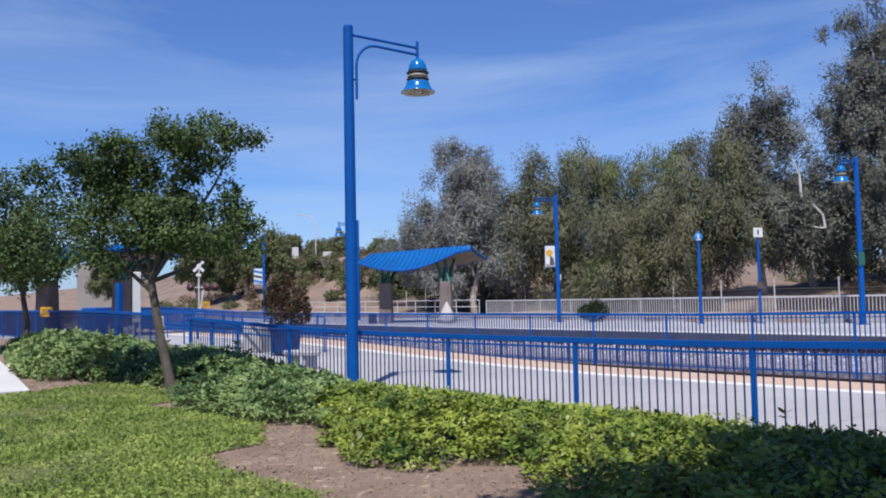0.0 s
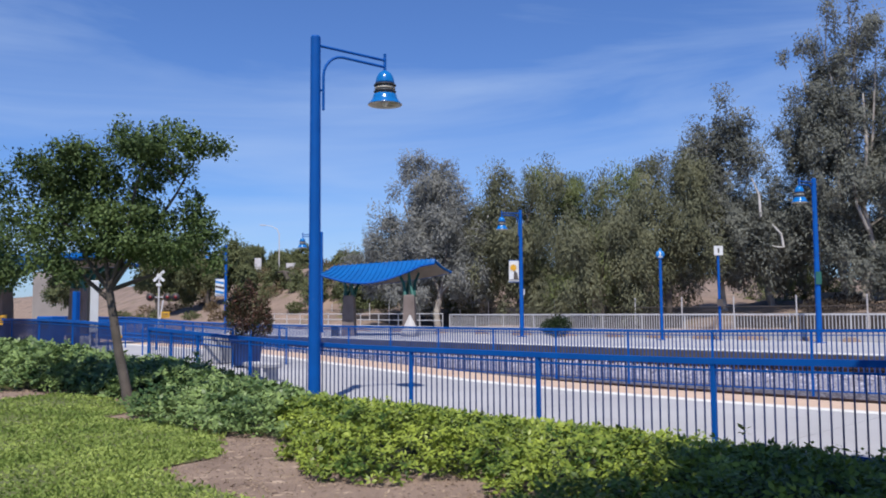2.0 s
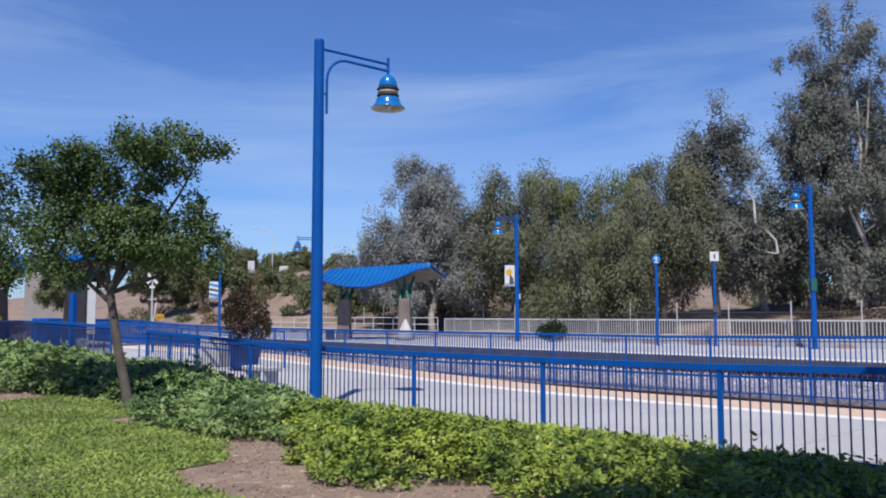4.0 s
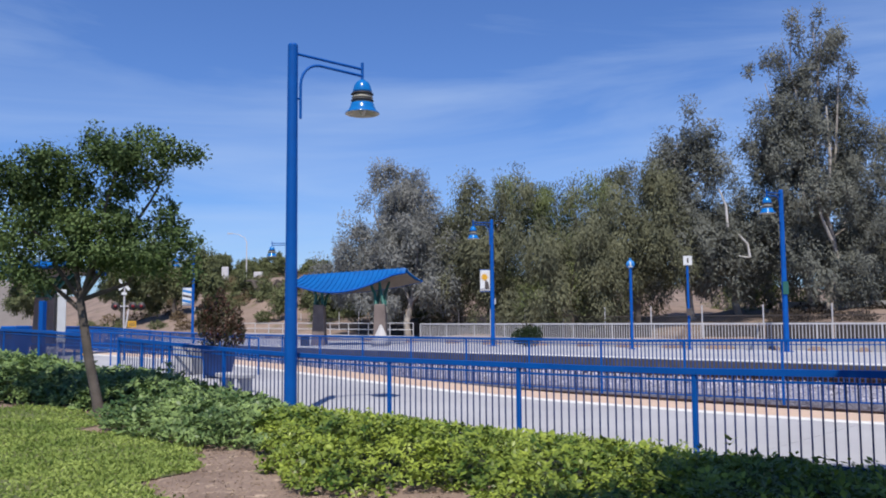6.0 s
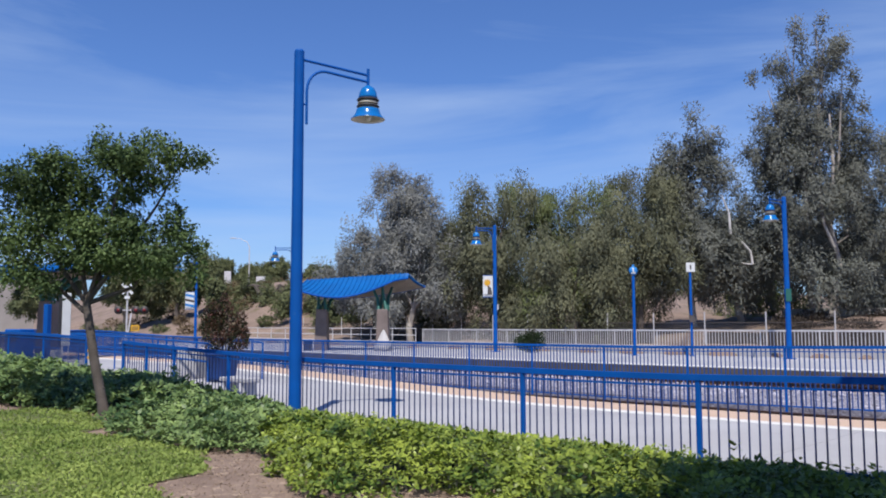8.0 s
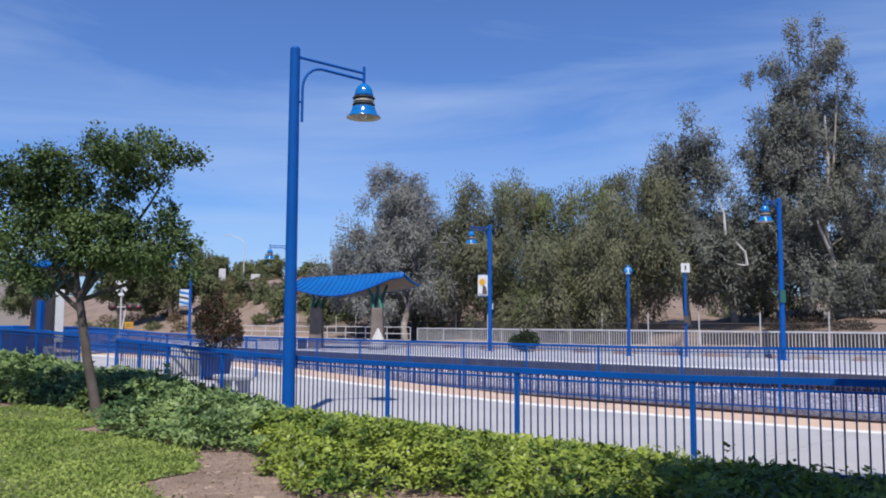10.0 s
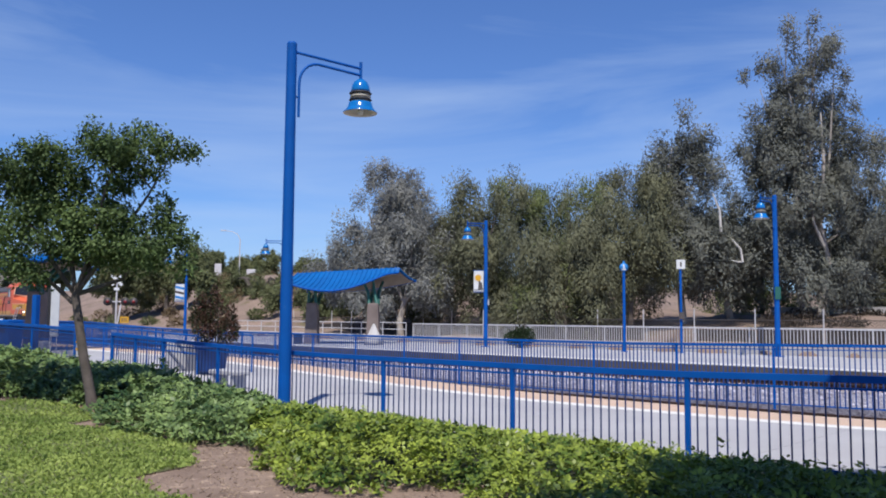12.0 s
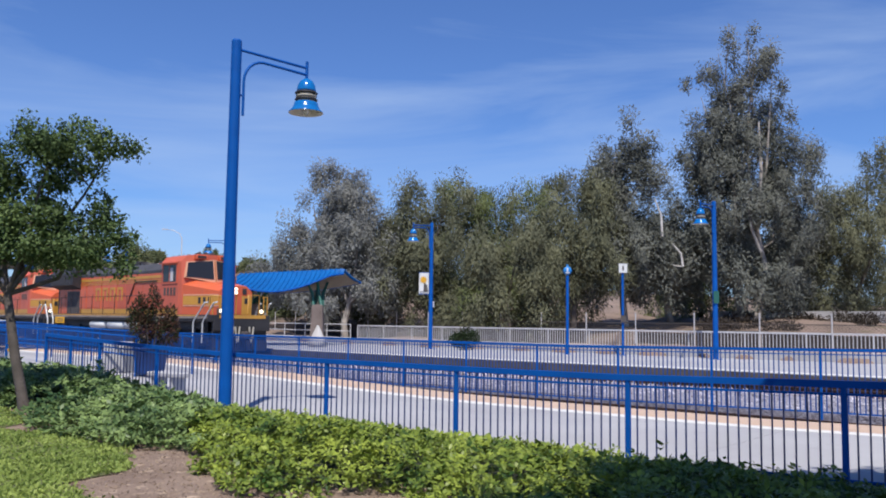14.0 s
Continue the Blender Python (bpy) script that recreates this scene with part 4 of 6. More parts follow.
def build_shelters():
    # far platform: the front eave sweeps up into the ridge at one end
    def ridge(u):
        return (-2.75 + 5.75 * u, 1.0, 3.88 + 0.34 * u)

    def front(u):
        return (-3.0 + 5.95 * u, -1.5 + 2.3 * u * u * u, 3.36 - 0.58 * math.sin(math.pi * min(1.0, u * 1.12)) + 0.62 * u ** 2.2)

    def rear(u):
        return (-2.7 + 6.5 * u, 3.3 - 1.2 * u, 2.80 + 0.15 * (1 - u) + 0.78 * u * u)

    w = spot(-105, 0, 46.5)
    build_shelter(pose(w.x, w.y, 0.28, 0, 0, -4), ridge, front, rear, ((-1.66, 2.2, 0.2), (1.68, 2.2, 0.72)), "blue ribbed metal roof on stone piers over the far platform")

    def ridge_near(u):
        return (-2.7 + 5.4 * u, 0.4, 3.7)

    def front_near(u):
        return (-2.7 + 5.4 * u, -2.1, 2.9 - 0.2 * math.sin(math.pi * u) + 0.45 * u * u)

    def rear_near(u):
        return (-2.7 + 5.4 * u, 2.1, 3.3)

    w = at(33.5, 11.6, 0.26)
    build_shelter(pose(w.x, w.y, w.z, 0, 0, -12), ridge_near, front_near, rear_near, ((-1.9, 2.3, 0.15), (1.65, 2.3, 0.8)), "blue metal roofed shelter on dark stone piers at the near platform", 13)
    # dark chest beside a pier
    w = spot(-157, 0, 46.0)
    bm = bmesh.new()
    box(bm, -0.22, -0.25, 0, 0.22, 0.25, 0.5, 0.02)
    box(bm, -0.24, -0.27, 0.5, 0.24, 0.27, 0.56, 0.015)
    tagged(part("chest", bm, BLACK, None, "", pose(w.x, w.y, 0.28, 0, 0, 8)), "low dark chest standing beside a stone pier", "chest")
    # white cover beside a pier
    w = spot(-68.5, -18, 44.6)
    bm = bmesh.new()
    lathe(bm, [(0.0, 1.12), (0.05, 1.1), (0.42, 0.36), (0.5, 0.3), (0.5, 0), (0, 0)], 4)
    ob = part("litter_bin", bm, KERB, None, "", pose(w.x, w.y, 0.28, 0, 0, 20))
    tagged(ob, "pale pyramid-topped litter bin beside a stone pier", "bin")


# ---- train ----
def build_locomotive():
    """Six-axle diesel engine; x forward, z from the rail's top."""
    root = thing("locomotive", Matrix(), "orange and yellow six-axle diesel freight locomotive with black roof", "locomotive", "engines of the freight train")
    L = 10.1
    bm = bmesh.new()
    F = 9.72
    box(bm, -L, -1.5, 1.46, F, 1.5, 1.78, 0.03)
    box(bm, -L + 0.5, -1.1, 1.1, F - 0.5, 1.1, 1.46)
    part("underframe", bm, BLACK, root)
    for y in (-1.506, 1.506):
        bm = bmesh.new()
        box(bm, -L + 1.2, y - 0.006, 1.70, L - 1.6, y + 0.006, 1.765)
        part("sill_stripe", bm, YELLOW, root, "yellow stripe along the sill")
    for y in (-1.512, 1.512):
        bm = bmesh.new()
        box(bm, -L + 0.3, y - 0.008, 1.60, F - 0.4, y + 0.008, 1.695, 0.003)
        part("sill", bm, DUST, root, "dusty grey side sill")
    # long hood in panels
    for i in range(7):
        x0 = -9.2 + i * 2.0
        paint = FADED if i > 3 else ORANGE
        bm = bmesh.new()
        box(bm, x0, -0.98, 1.78, x0 + 1.985, 0.98, 3.86, 0.025)
        part("hood_panel", bm, paint, root)
        for y in (-0.985, 0.985):
            for k in range(2):
                bm = bmesh.new()
                box(bm, x0 + 0.08 + 0.95 * k, y - 0.012, 2.12, x0 + 0.08 + 0.95 * k + 0.9, y + 0.012, 3.5, 0.008)
                part("hood_door", bm, paint, root)
                bm = bmesh.new()
                box(bm, x0 + 0.86 + 0.95 * k, y - 0.03, 2.7, x0 + 0.90 + 0.95 * k, y + 0.03, 2.9)
                part("latch", bm, GREY, root)
    # black pipe that climbs the hood side
    for y in (-1.03, 1.03):
        bm = bmesh.new()
        tube(bm, [(0.2, y, 2.3), (0.35, y, 2.6), (0.9, y, 3.38), (1.2, y, 3.46), (3.4, y, 3.46)], 0.03, 6)
        part("pipe", bm, BLACK, root)
    for y in (-0.99, 0.99):
        bm = bmesh.new()
        box(bm, -6.0, y - 0.008, 3.60, 4.8, y + 0.008, 3.74)
        part("hood_stripe", bm, YELLOW, root, "yellow band under the roof")
        bm = bmesh.new()
        box(bm, -6.0, y - 0.014, 1.80, 4.78, y + 0.014, 2.06)
        part("hood_stripe", bm, YELLOW, root)
        # railway's lettering as plain bars
        for z in (3.40, 3.50):
            bm = bmesh.new()
            box(bm, -6.0, y - 0.016, z, 4.78, y + 0.016, z + 0.035)
            part("pinstripe", bm, YELLOW, root)
        for k in range(4):
            x = -3.9 + k * 0.92
            for a, b, c, d in ((0, 2.5, 0.12, 3.22), (0.5, 2.5, 0.62, 3.22), (0.12, 3.10, 0.5, 3.22)):
                bm = bmesh.new()
                box(bm, x + a, y - 0.03, b, x + c, y + 0.03, d)
                part("lettering", bm, YELLOW, root, "yellow lettering bar")
    bm = bmesh.new()
    prism(bm, [(-0.98, 3.86), (-0.98, 4.0), (-0.55, 4.38), (0.55, 4.38), (0.98, 4.0), (0.98, 3.86)], -4.1, 6.0, Matrix.Rotation(radians(90), 4, "Z"))
    part("roof", bm, GRAPHITE, root, "sooty black roof")
    for x in (-4.4, -2.0, 0.6, 2.6):
        bm = bmesh.new()
        lathe(bm, [(0.5, 4.36), (0.5, 4.5), (0, 4.52)], 16, Matrix.Translation((x, 0, 0)))
        part("roof_fan", bm, BLACK, root)
    bm = bmesh.new()
    box(bm, -0.9, -0.3, 4.36, -0.2, 0.3, 4.62, 0.03)
    part("exhaust_stack", bm, BLACK, root)
    # radiator wings at the rear
    bm = bmesh.new()
    prism(bm, [(-1.5, 3.45), (-1.5, 4.1), (-1.25, 4.42), (1.25, 4.42), (1.5, 4.1), (1.5, 3.45), (0.98, 3.2), (-0.98, 3.2)], 6.05, 9.35, Matrix.Rotation(radians(90), 4, "Z"))
    part("radiator", bm, BLACK, root, "dark overhanging radiator housing")
    for k in range(8):
        bm = bmesh.new()
        box(bm, -9.2 + k * 0.39, -1.52, 3.55, -9.15 + k * 0.39, 1.52, 4.05)
        part("radiator_grille", bm, GRAPHITE, root)
    bm = bmesh.new()
    box(bm, -9.45, -0.95, 1.78, -8.0, 0.95, 3.2)
    box(bm, -7.95, -1.0, 1.8, -6.1, 1.0, 3.1)
    part("equipment_rack", bm, GREY, root)
    # cab: flat sides, a roof with chamfered edges, two windscreens set in a shallow V
    F0, F1 = 6.55, 7.0
    bm = bmesh.new()
    outline = [(-1.5, 1.78), (-1.5, 4.28), (-1.28, 4.55), (-0.7, 4.66), (0.7, 4.66), (1.28, 4.55), (1.5, 4.28), (1.5, 1.78)]
    rings = []
    for x in (4.8, F0):
        rings.append([bm.verts.new((x, y, z)) for y, z in outline])
    # front wall leans back above the sill
    rings.append([bm.verts.new((F0 + (F1 - F0) * (1 - abs(y) / 1.5) + (0.34 if z < 3.4 else 0.10), y * 0.97, z)) for y, z in outline])
    for a, b in zip(rings, rings[1:]):
        for i in range(len(outline)):
            j = (i + 1) % len(outline)
            bm.faces.new((a[i], a[j], b[j], b[i]))
    bm.faces.new(rings[0][::-1])
    bmesh.ops.triangulate(bm, faces=[bm.faces.new(rings[-1])])
    cab = part("cab", bm, FADED, root)
    for y in (-1, 1):
        bm = bmesh.new()
        box(bm, 5.0, y * 1.5 - 0.025, 3.32, 6.32, y * 1.5 + 0.025, 4.14, 0.02)
        part("side_window", bm, PANE, cab)
        bm = bmesh.new()
        for a, b, c, d in ((4.92, 3.24, 6.40, 3.32), (4.92, 4.14, 6.40, 4.22), (4.92, 3.32, 5.0, 4.14), (6.32, 3.32, 6.40, 4.14), (5.62, 3.32, 5.68, 4.14)):
            box(bm, a, y * 1.5 - 0.035, b, c, y * 1.5 + 0.035, d)
        part("window_frame", bm, FADED, cab)
        bm = bmesh.new()
        box(bm, 5.78, y * 1.5 - 0.06, 3.36, 6.02, y * 1.5 + 0.06, 4.0, 0.01)
        part("wind_deflector", bm, GALV, cab)
        bm = bmesh.new()
        box(bm, 4.9, y * 1.6 - 0.11, 4.2, 6.42, y * 1.6 + 0.11, 4.23)
        part("sunshade", bm, ORANGE, cab)
        for k in range(4):
            bm = bmesh.new()
            box(bm, 5.1 + 0.32 * k, y * 1.5 - 0.012, 2.68, 5.3 + 0.32 * k, y * 1.5 + 0.012, 3.06)
            part("marking", bm, GREY, cab)
        bm = bmesh.new()
        box(bm, 4.85, y * 1.5 - 0.008, 1.8, 6.5, y * 1.5 + 0.008, 2.06)
        part("cab_stripe", bm, YELLOW, cab)
        # windscreen: four corners on the leaning front wall, with a pale rim
        corners = [(0.10, 3.46), (1.36, 3.56), (1.24, 4.24), (0.10, 4.36)]

        def wall(a, z, out):
            lean = 0.34 + (0.10 - 0.34) * (z - 3.3) / 1.2
            return Vector((F0 + (F1 - F0) * (1 - a / 1.5) + lean + out, y * a * 0.97, z))

        for name, grow, out, mat in (("windscreen_rim", 0.045, 0.045, PEACH), ("windscreen", 0.0, 0.07, PANE)):
            bm = bmesh.new()
            mid = Vector((0.7, 3.9))
            pts = [mid + (Vector(c) - mid) * (1 + grow / 0.45) for c in corners]
            if name == "windscreen_rim":
                pts[0].y -= 0.10
            f0 = [bm.verts.new(wall(max(c.x, 0.03), c.y, out)) for c in pts]
            f1 = [bm.verts.new(wall(max(c.x, 0.03), c.y, out - 0.12)) for c in pts]
            bm.faces.new(f0)
            bm.faces.new(f1[::-1])
            for i in range(4):
                bm.faces.new((f0[i], f1[i], f1[(i + 1) % 4], f0[(i + 1) % 4]))
            part(name, bm, mat, cab)
    for y in (-0.62, 0.62):
        bm = bmesh.new()
        box(bm, 6.6, y - 0.3, 4.40, 7.06, y + 0.3, 4.62, 0.02)
        part("number_board_box", bm, ORANGE, cab)
        bm = bmesh.new()
        box(bm, 7.06, y - 0.22, 4.45, 7.075, y + 0.22, 4.58)
        part("number_board", bm, BLACK, cab)
    for y in (-0.35, 0.0, 0.35):
        bm = bmesh.new()
        tube(bm, [(5.9, y, 4.72), (6.35, y, 4.74)], [0.04, 0.09], 8)
        box(bm, 6.0, y - 0.03, 4.6, 6.1, y + 0.03, 4.72)
        part("horn", bm, GREY, cab)
    # nose: wide at the cab, narrower at the front, its top falling forward
    bm = bmesh.new()
    n0 = [(-1.46, 1.78), (-1.46, 3.18), (-0.9, 3.40), (0.9, 3.40), (1.46, 3.18), (1.46, 1.78)]
    n1 = [(-0.86, 1.78), (-0.86, 2.86), (-0.55, 3.12), (0.55, 3.12), (0.86, 2.86), (0.86, 1.78)]
    a = [bm.verts.new((6.9, y, z)) for y, z in n0]
    b = [bm.verts.new((9.15, y, z)) for y, z in n1]
    for i in range(6):
        bm.faces.new((a[i], a[(i + 1) % 6], b[(i + 1) % 6], b[i]))
    bm.faces.new(a[::-1])
    bm.faces.new(b)
    nose = part("nose", bm, ORANGE, root)

    def cheek(y, x, z, out):
        half = 1.46 - 0.6 * (x - 6.9) / 2.25
        return Vector((x + out * 0.28, y * (half + out), z))

    for y in (-1, 1):
        for name, x0, x1, z0, z1, out, mat in (("nose_stripe", 6.95, 9.13, 2.24, 2.64, 0.014, YELLOW), ("nose_trim", 6.95, 9.13, 2.66, 2.72, 0.016, PEACH), ("nose_trim", 6.95, 9.13, 2.16, 2.22, 0.016, PEACH)):
            bm = bmesh.new()
            f = [bm.verts.new(cheek(y, x, z, o)) for o in (out, -0.02) for x, z in ((x0, z0), (x1, z0), (x1, z1), (x0, z1))]
            bm.faces.new(f[:4])
            bm.faces.new(f[4:][::-1])
            for i in range(4):
                bm.faces.new((f[i], f[4 + i], f[4 + (i + 1) % 4], f[(i + 1) % 4]))
            part(name, bm, mat, nose)
        for k in range(3):
            bm = bmesh.new()
            x0 = 7.9 + 0.3 * k
            f = [bm.verts.new(cheek(y, x, z, o)) for o in (0.026, -0.02) for x, z in ((x0, 2.3), (x0 + 0.16, 2.3), (x0 + 0.16, 2.58), (x0, 2.58))]
            bm.faces.new(f[:4])
            bm.faces.new(f[4:][::-1])
            for i in range(4):
                bm.faces.new((f[i], f[4 + i], f[4 + (i + 1) % 4], f[(i + 1) % 4]))
            part("marking", bm, BLACK, nose)
    for y0, y1, z0, z1, mat, name in ((-0.85, -0.32, 1.8, 2.66, YELLOW, "nose_front_stripe"), (0.32, 0.85, 1.8, 2.66, YELLOW, "nose_front_stripe"), (-0.28, 0.28, 1.82, 2.72, ORANGE, "nose_door"), (-0.66, -0.46, 2.3, 2.56, BLACK, "marking"), (0.46, 0.66, 2.3, 2.56, BLACK, "marking"), (0.34, 0.56, 2.74, 3.0, BLACK, "vent")):
        bm = bmesh.new()
        o = 0.03 if mat is BLACK else 0.016
        box(bm, 9.15, y0, z0, 9.15 + o, y1, z1, 0.004)
        part(name, bm, mat, nose)
    for z in (2.80, 2.97):
        bm = bmesh.new()
        lathe(bm, [(0, 0), (0.075, 0), (0.075, 0.05), (0, 0.06)], 14, Matrix.Translation((9.15, 0.0, z)) @ Matrix.Rotation(radians(90), 4, "Y"))
        part("headlight", bm, LIGHT, nose, "lit headlight")
    for y in (-1.05, 1.05):
        bm = bmesh.new()
        lathe(bm, [(0, 0), (0.09, 0), (0.09, 0.05), (0, 0.06)], 12, Matrix.Translation((9.68, y, 1.95)) @ Matrix.Rotation(radians(90), 4, "Y"))
        part("ditch_light", bm, LIGHT, root, "lit ditch light")
        bm = bmesh.new()
        box(bm, 9.5, y - 0.12, 1.78, 9.67, y + 0.12, 2.07, 0.02)
        part("light_housing", bm, GREY, root)
    # platform end, pilot and coupler
    bm = bmesh.new()
    box(bm, F - 0.05, -1.45, 1.05, F + 0.1, 1.45, 1.78, 0.02)
    part("pilot_plate", bm, BLACK, root)
    bm = bmesh.new()
    box(bm, F + 0.1, -1.2, 1.62, F + 0.12, 1.2, 1.78)
    part("pilot_stripe", bm, YELLOW, root)
    bm = bmesh.new()
    vs = prism(bm, [(F - 0.2, 0.15), (F + 0.15, 0.15), (F + 0.1, 1.05), (F - 0.2, 1.05)], -1.4, 1.4)
    for v in vs:
        if v.co.x > F and abs(v.co.y) > 1:
            v.co.x -= 0.2
    part("snow_plough", bm, BLACK, root)
    for e in (1, -1):
        bm = bmesh.new()
        end = F if e > 0 else L
        box(bm, e * end - 0.3, -0.12, 0.75, e * end + 0.3, 0.12, 1.0)
        box(bm, e * (end + 0.4) - 0.14, -0.2, 0.72, e * (end + 0.4) + 0.14, 0.16, 1.04, 0.03)
        part("coupler", bm, GREY, root)
        for y in (-0.62, -0.32, 0.4):
            bm = bmesh.new()
            hose = [(e * (end + 0.2), y + 0.22 * (0.5 - i / 8), 1.25 - 0.72 * math.sin(math.pi * i / 8)) for i in range(9)]
            tube(bm, hose, 0.04, 7)
            part("air_hose", bm, CREAM, root, "pale looped air hose")
    # steps and handrails
    for e in (1, -1):
        for y in (-1, 1):
            bm = bmesh.new()
            for k in range(3):
                box(bm, e * ((F if e > 0 else L) - 1.15) - 0.28, y * 1.32 - 0.18, 0.45 + 0.36 * k, e * ((F if e > 0 else L) - 1.15) + 0.28, y * 1.32 + 0.18, 0.5 + 0.36 * k)
            box(bm, e * ((F if e > 0 else L) - 1.15) - 0.32, y * 1.2 - 0.04, 0.4, e * ((F if e > 0 else L) - 1.15) + 0.32, y * 1.2 + 0.04, 1.45)
            part("step", bm, BLACK, root)
            for dx in (-0.42, 0.42):
                bm = bmesh.new()
                x = e * ((F if e > 0 else L) - 1.15) + dx
                tube(bm, [(x, y * 1.55, 0.5), (x, y * 1.55, 1.4), (x + e * 0.08, y * 1.54, 1.55), (x + e * 0.75, y * 1.45, 2.3), (x + e * 0.95, y * 1.4, 2.34)], 0.038, 7)
                part("step_handrail", bm, WHITE, root, "white step handrail")
    for y in (-1.42, 1.42):
        bm = bmesh.new()
        tube(bm, [(-9.3, y, 2.72), (4.7, y, 2.72)], 0.018, 6)
        part("handrail", bm, BLACK, root)
        for k in range(10):
            bm = bmesh.new()
            tube(bm, [(-9.2 + k * 1.45, y, 1.78), (-9.2 + k * 1.45, y, 2.72)], 0.02, 5)
            part("stanchion", bm, BLACK, root)
    for y in (-0.9, 0.9):
        bm = bmesh.new()
        tube(bm, [(F, y, 1.8), (F, y, 2.7), (F, y * 0.35, 2.7), (F, y * 0.35, 1.8)], 0.03, 6)
        part("front_handrail", bm, YELLOW, root)
    # end platform rails
    for y in (-1, 1):
        for x in (9.3, 9.6):
            bm = bmesh.new()
            tube(bm, [(x, y * 1.42, 1.78), (x, y * 1.42, 2.62)], 0.026, 6)
            part("stanchion", bm, YELLOW, root)
        bm = bmesh.new()
        tube(bm, [(9.3, y * 1.42, 2.62), (9.6, y * 1.42, 2.62), (F, y * 1.1, 2.62)], 0.026, 6)
        part("end_rail", bm, YELLOW, root)
    # fuel tank, air tanks, trucks and wheels
    bm = bmesh.new()
    prism(bm, [(-1.3, 0.75), (-1.3, 1.15), (1.3, 1.15), (1.3, 0.75), (0.95, 0.3), (-0.95, 0.3)], -3.0, 2.6, Matrix.Rotation(radians(90), 4, "Z"))
    part("fuel_tank", bm, BLACK, root)
    for y in (-1.28, 1.28):
        for x in (-2.6, -0.4, 1.7):
            bm = bmesh.new()
            tube(bm, [(x - 0.95, y, 1.2), (x - 0.9, y, 1.2), (x + 0.9, y, 1.2), (x + 0.95, y, 1.2)], [0.1, 0.2, 0.2, 0.1], 12)
            part("air_reservoir", bm, WHITE, root, "pale grey air reservoir")
    for cx in (-6.6, 6.6):
        bm = bmesh.new()
        for y in (-1.05, 1.05):
            box(bm, cx - 2.6, y - 0.13, 0.55, cx + 2.6, y + 0.13, 0.95, 0.04)
            for dx in (-1.9, 0, 1.9):
                box(bm, cx + dx - 0.25, y - 0.18, 0.35, cx + dx + 0.25, y + 0.18, 0.75, 0.03)
            for dx in (-0.95, 0.95):
                box(bm, cx + dx - 0.2, y - 0.16, 0.9, cx + dx + 0.2, y + 0.16, 1.2, 0.03)
        box(bm, cx - 0.5, -1.0, 0.7, cx + 0.5, 1.0, 1.1)
        truck = part("truck", bm, BLACK, root)
        for dx in (-1.9, 0, 1.9):
            for y in (-0.76, 0.76):
                bm = bmesh.new()
                lathe(bm, [(0.0, -0.07), (0.15, -0.08), (0.2, -0.04), (0.45, -0.05), (0.52, -0.07), (0.53, 0.05), (0.56, 0.06), (0.56, 0.08), (0.0, 0.08)], 24, Matrix.Translation((cx + dx, y, 0.535)) @ Matrix.Rotation(radians(90 if y < 0 else -90) * -1, 4, "X"))
                part("wheel", bm, GREY, truck)
    return root


LOCO_GAP, TRACK2, RAIL2 = 21.0, 24.2, 0.06


def build_train():
    first = build_locomotive()
    return [first] + [copy_thing(first, Matrix()) for _ in range(2)]


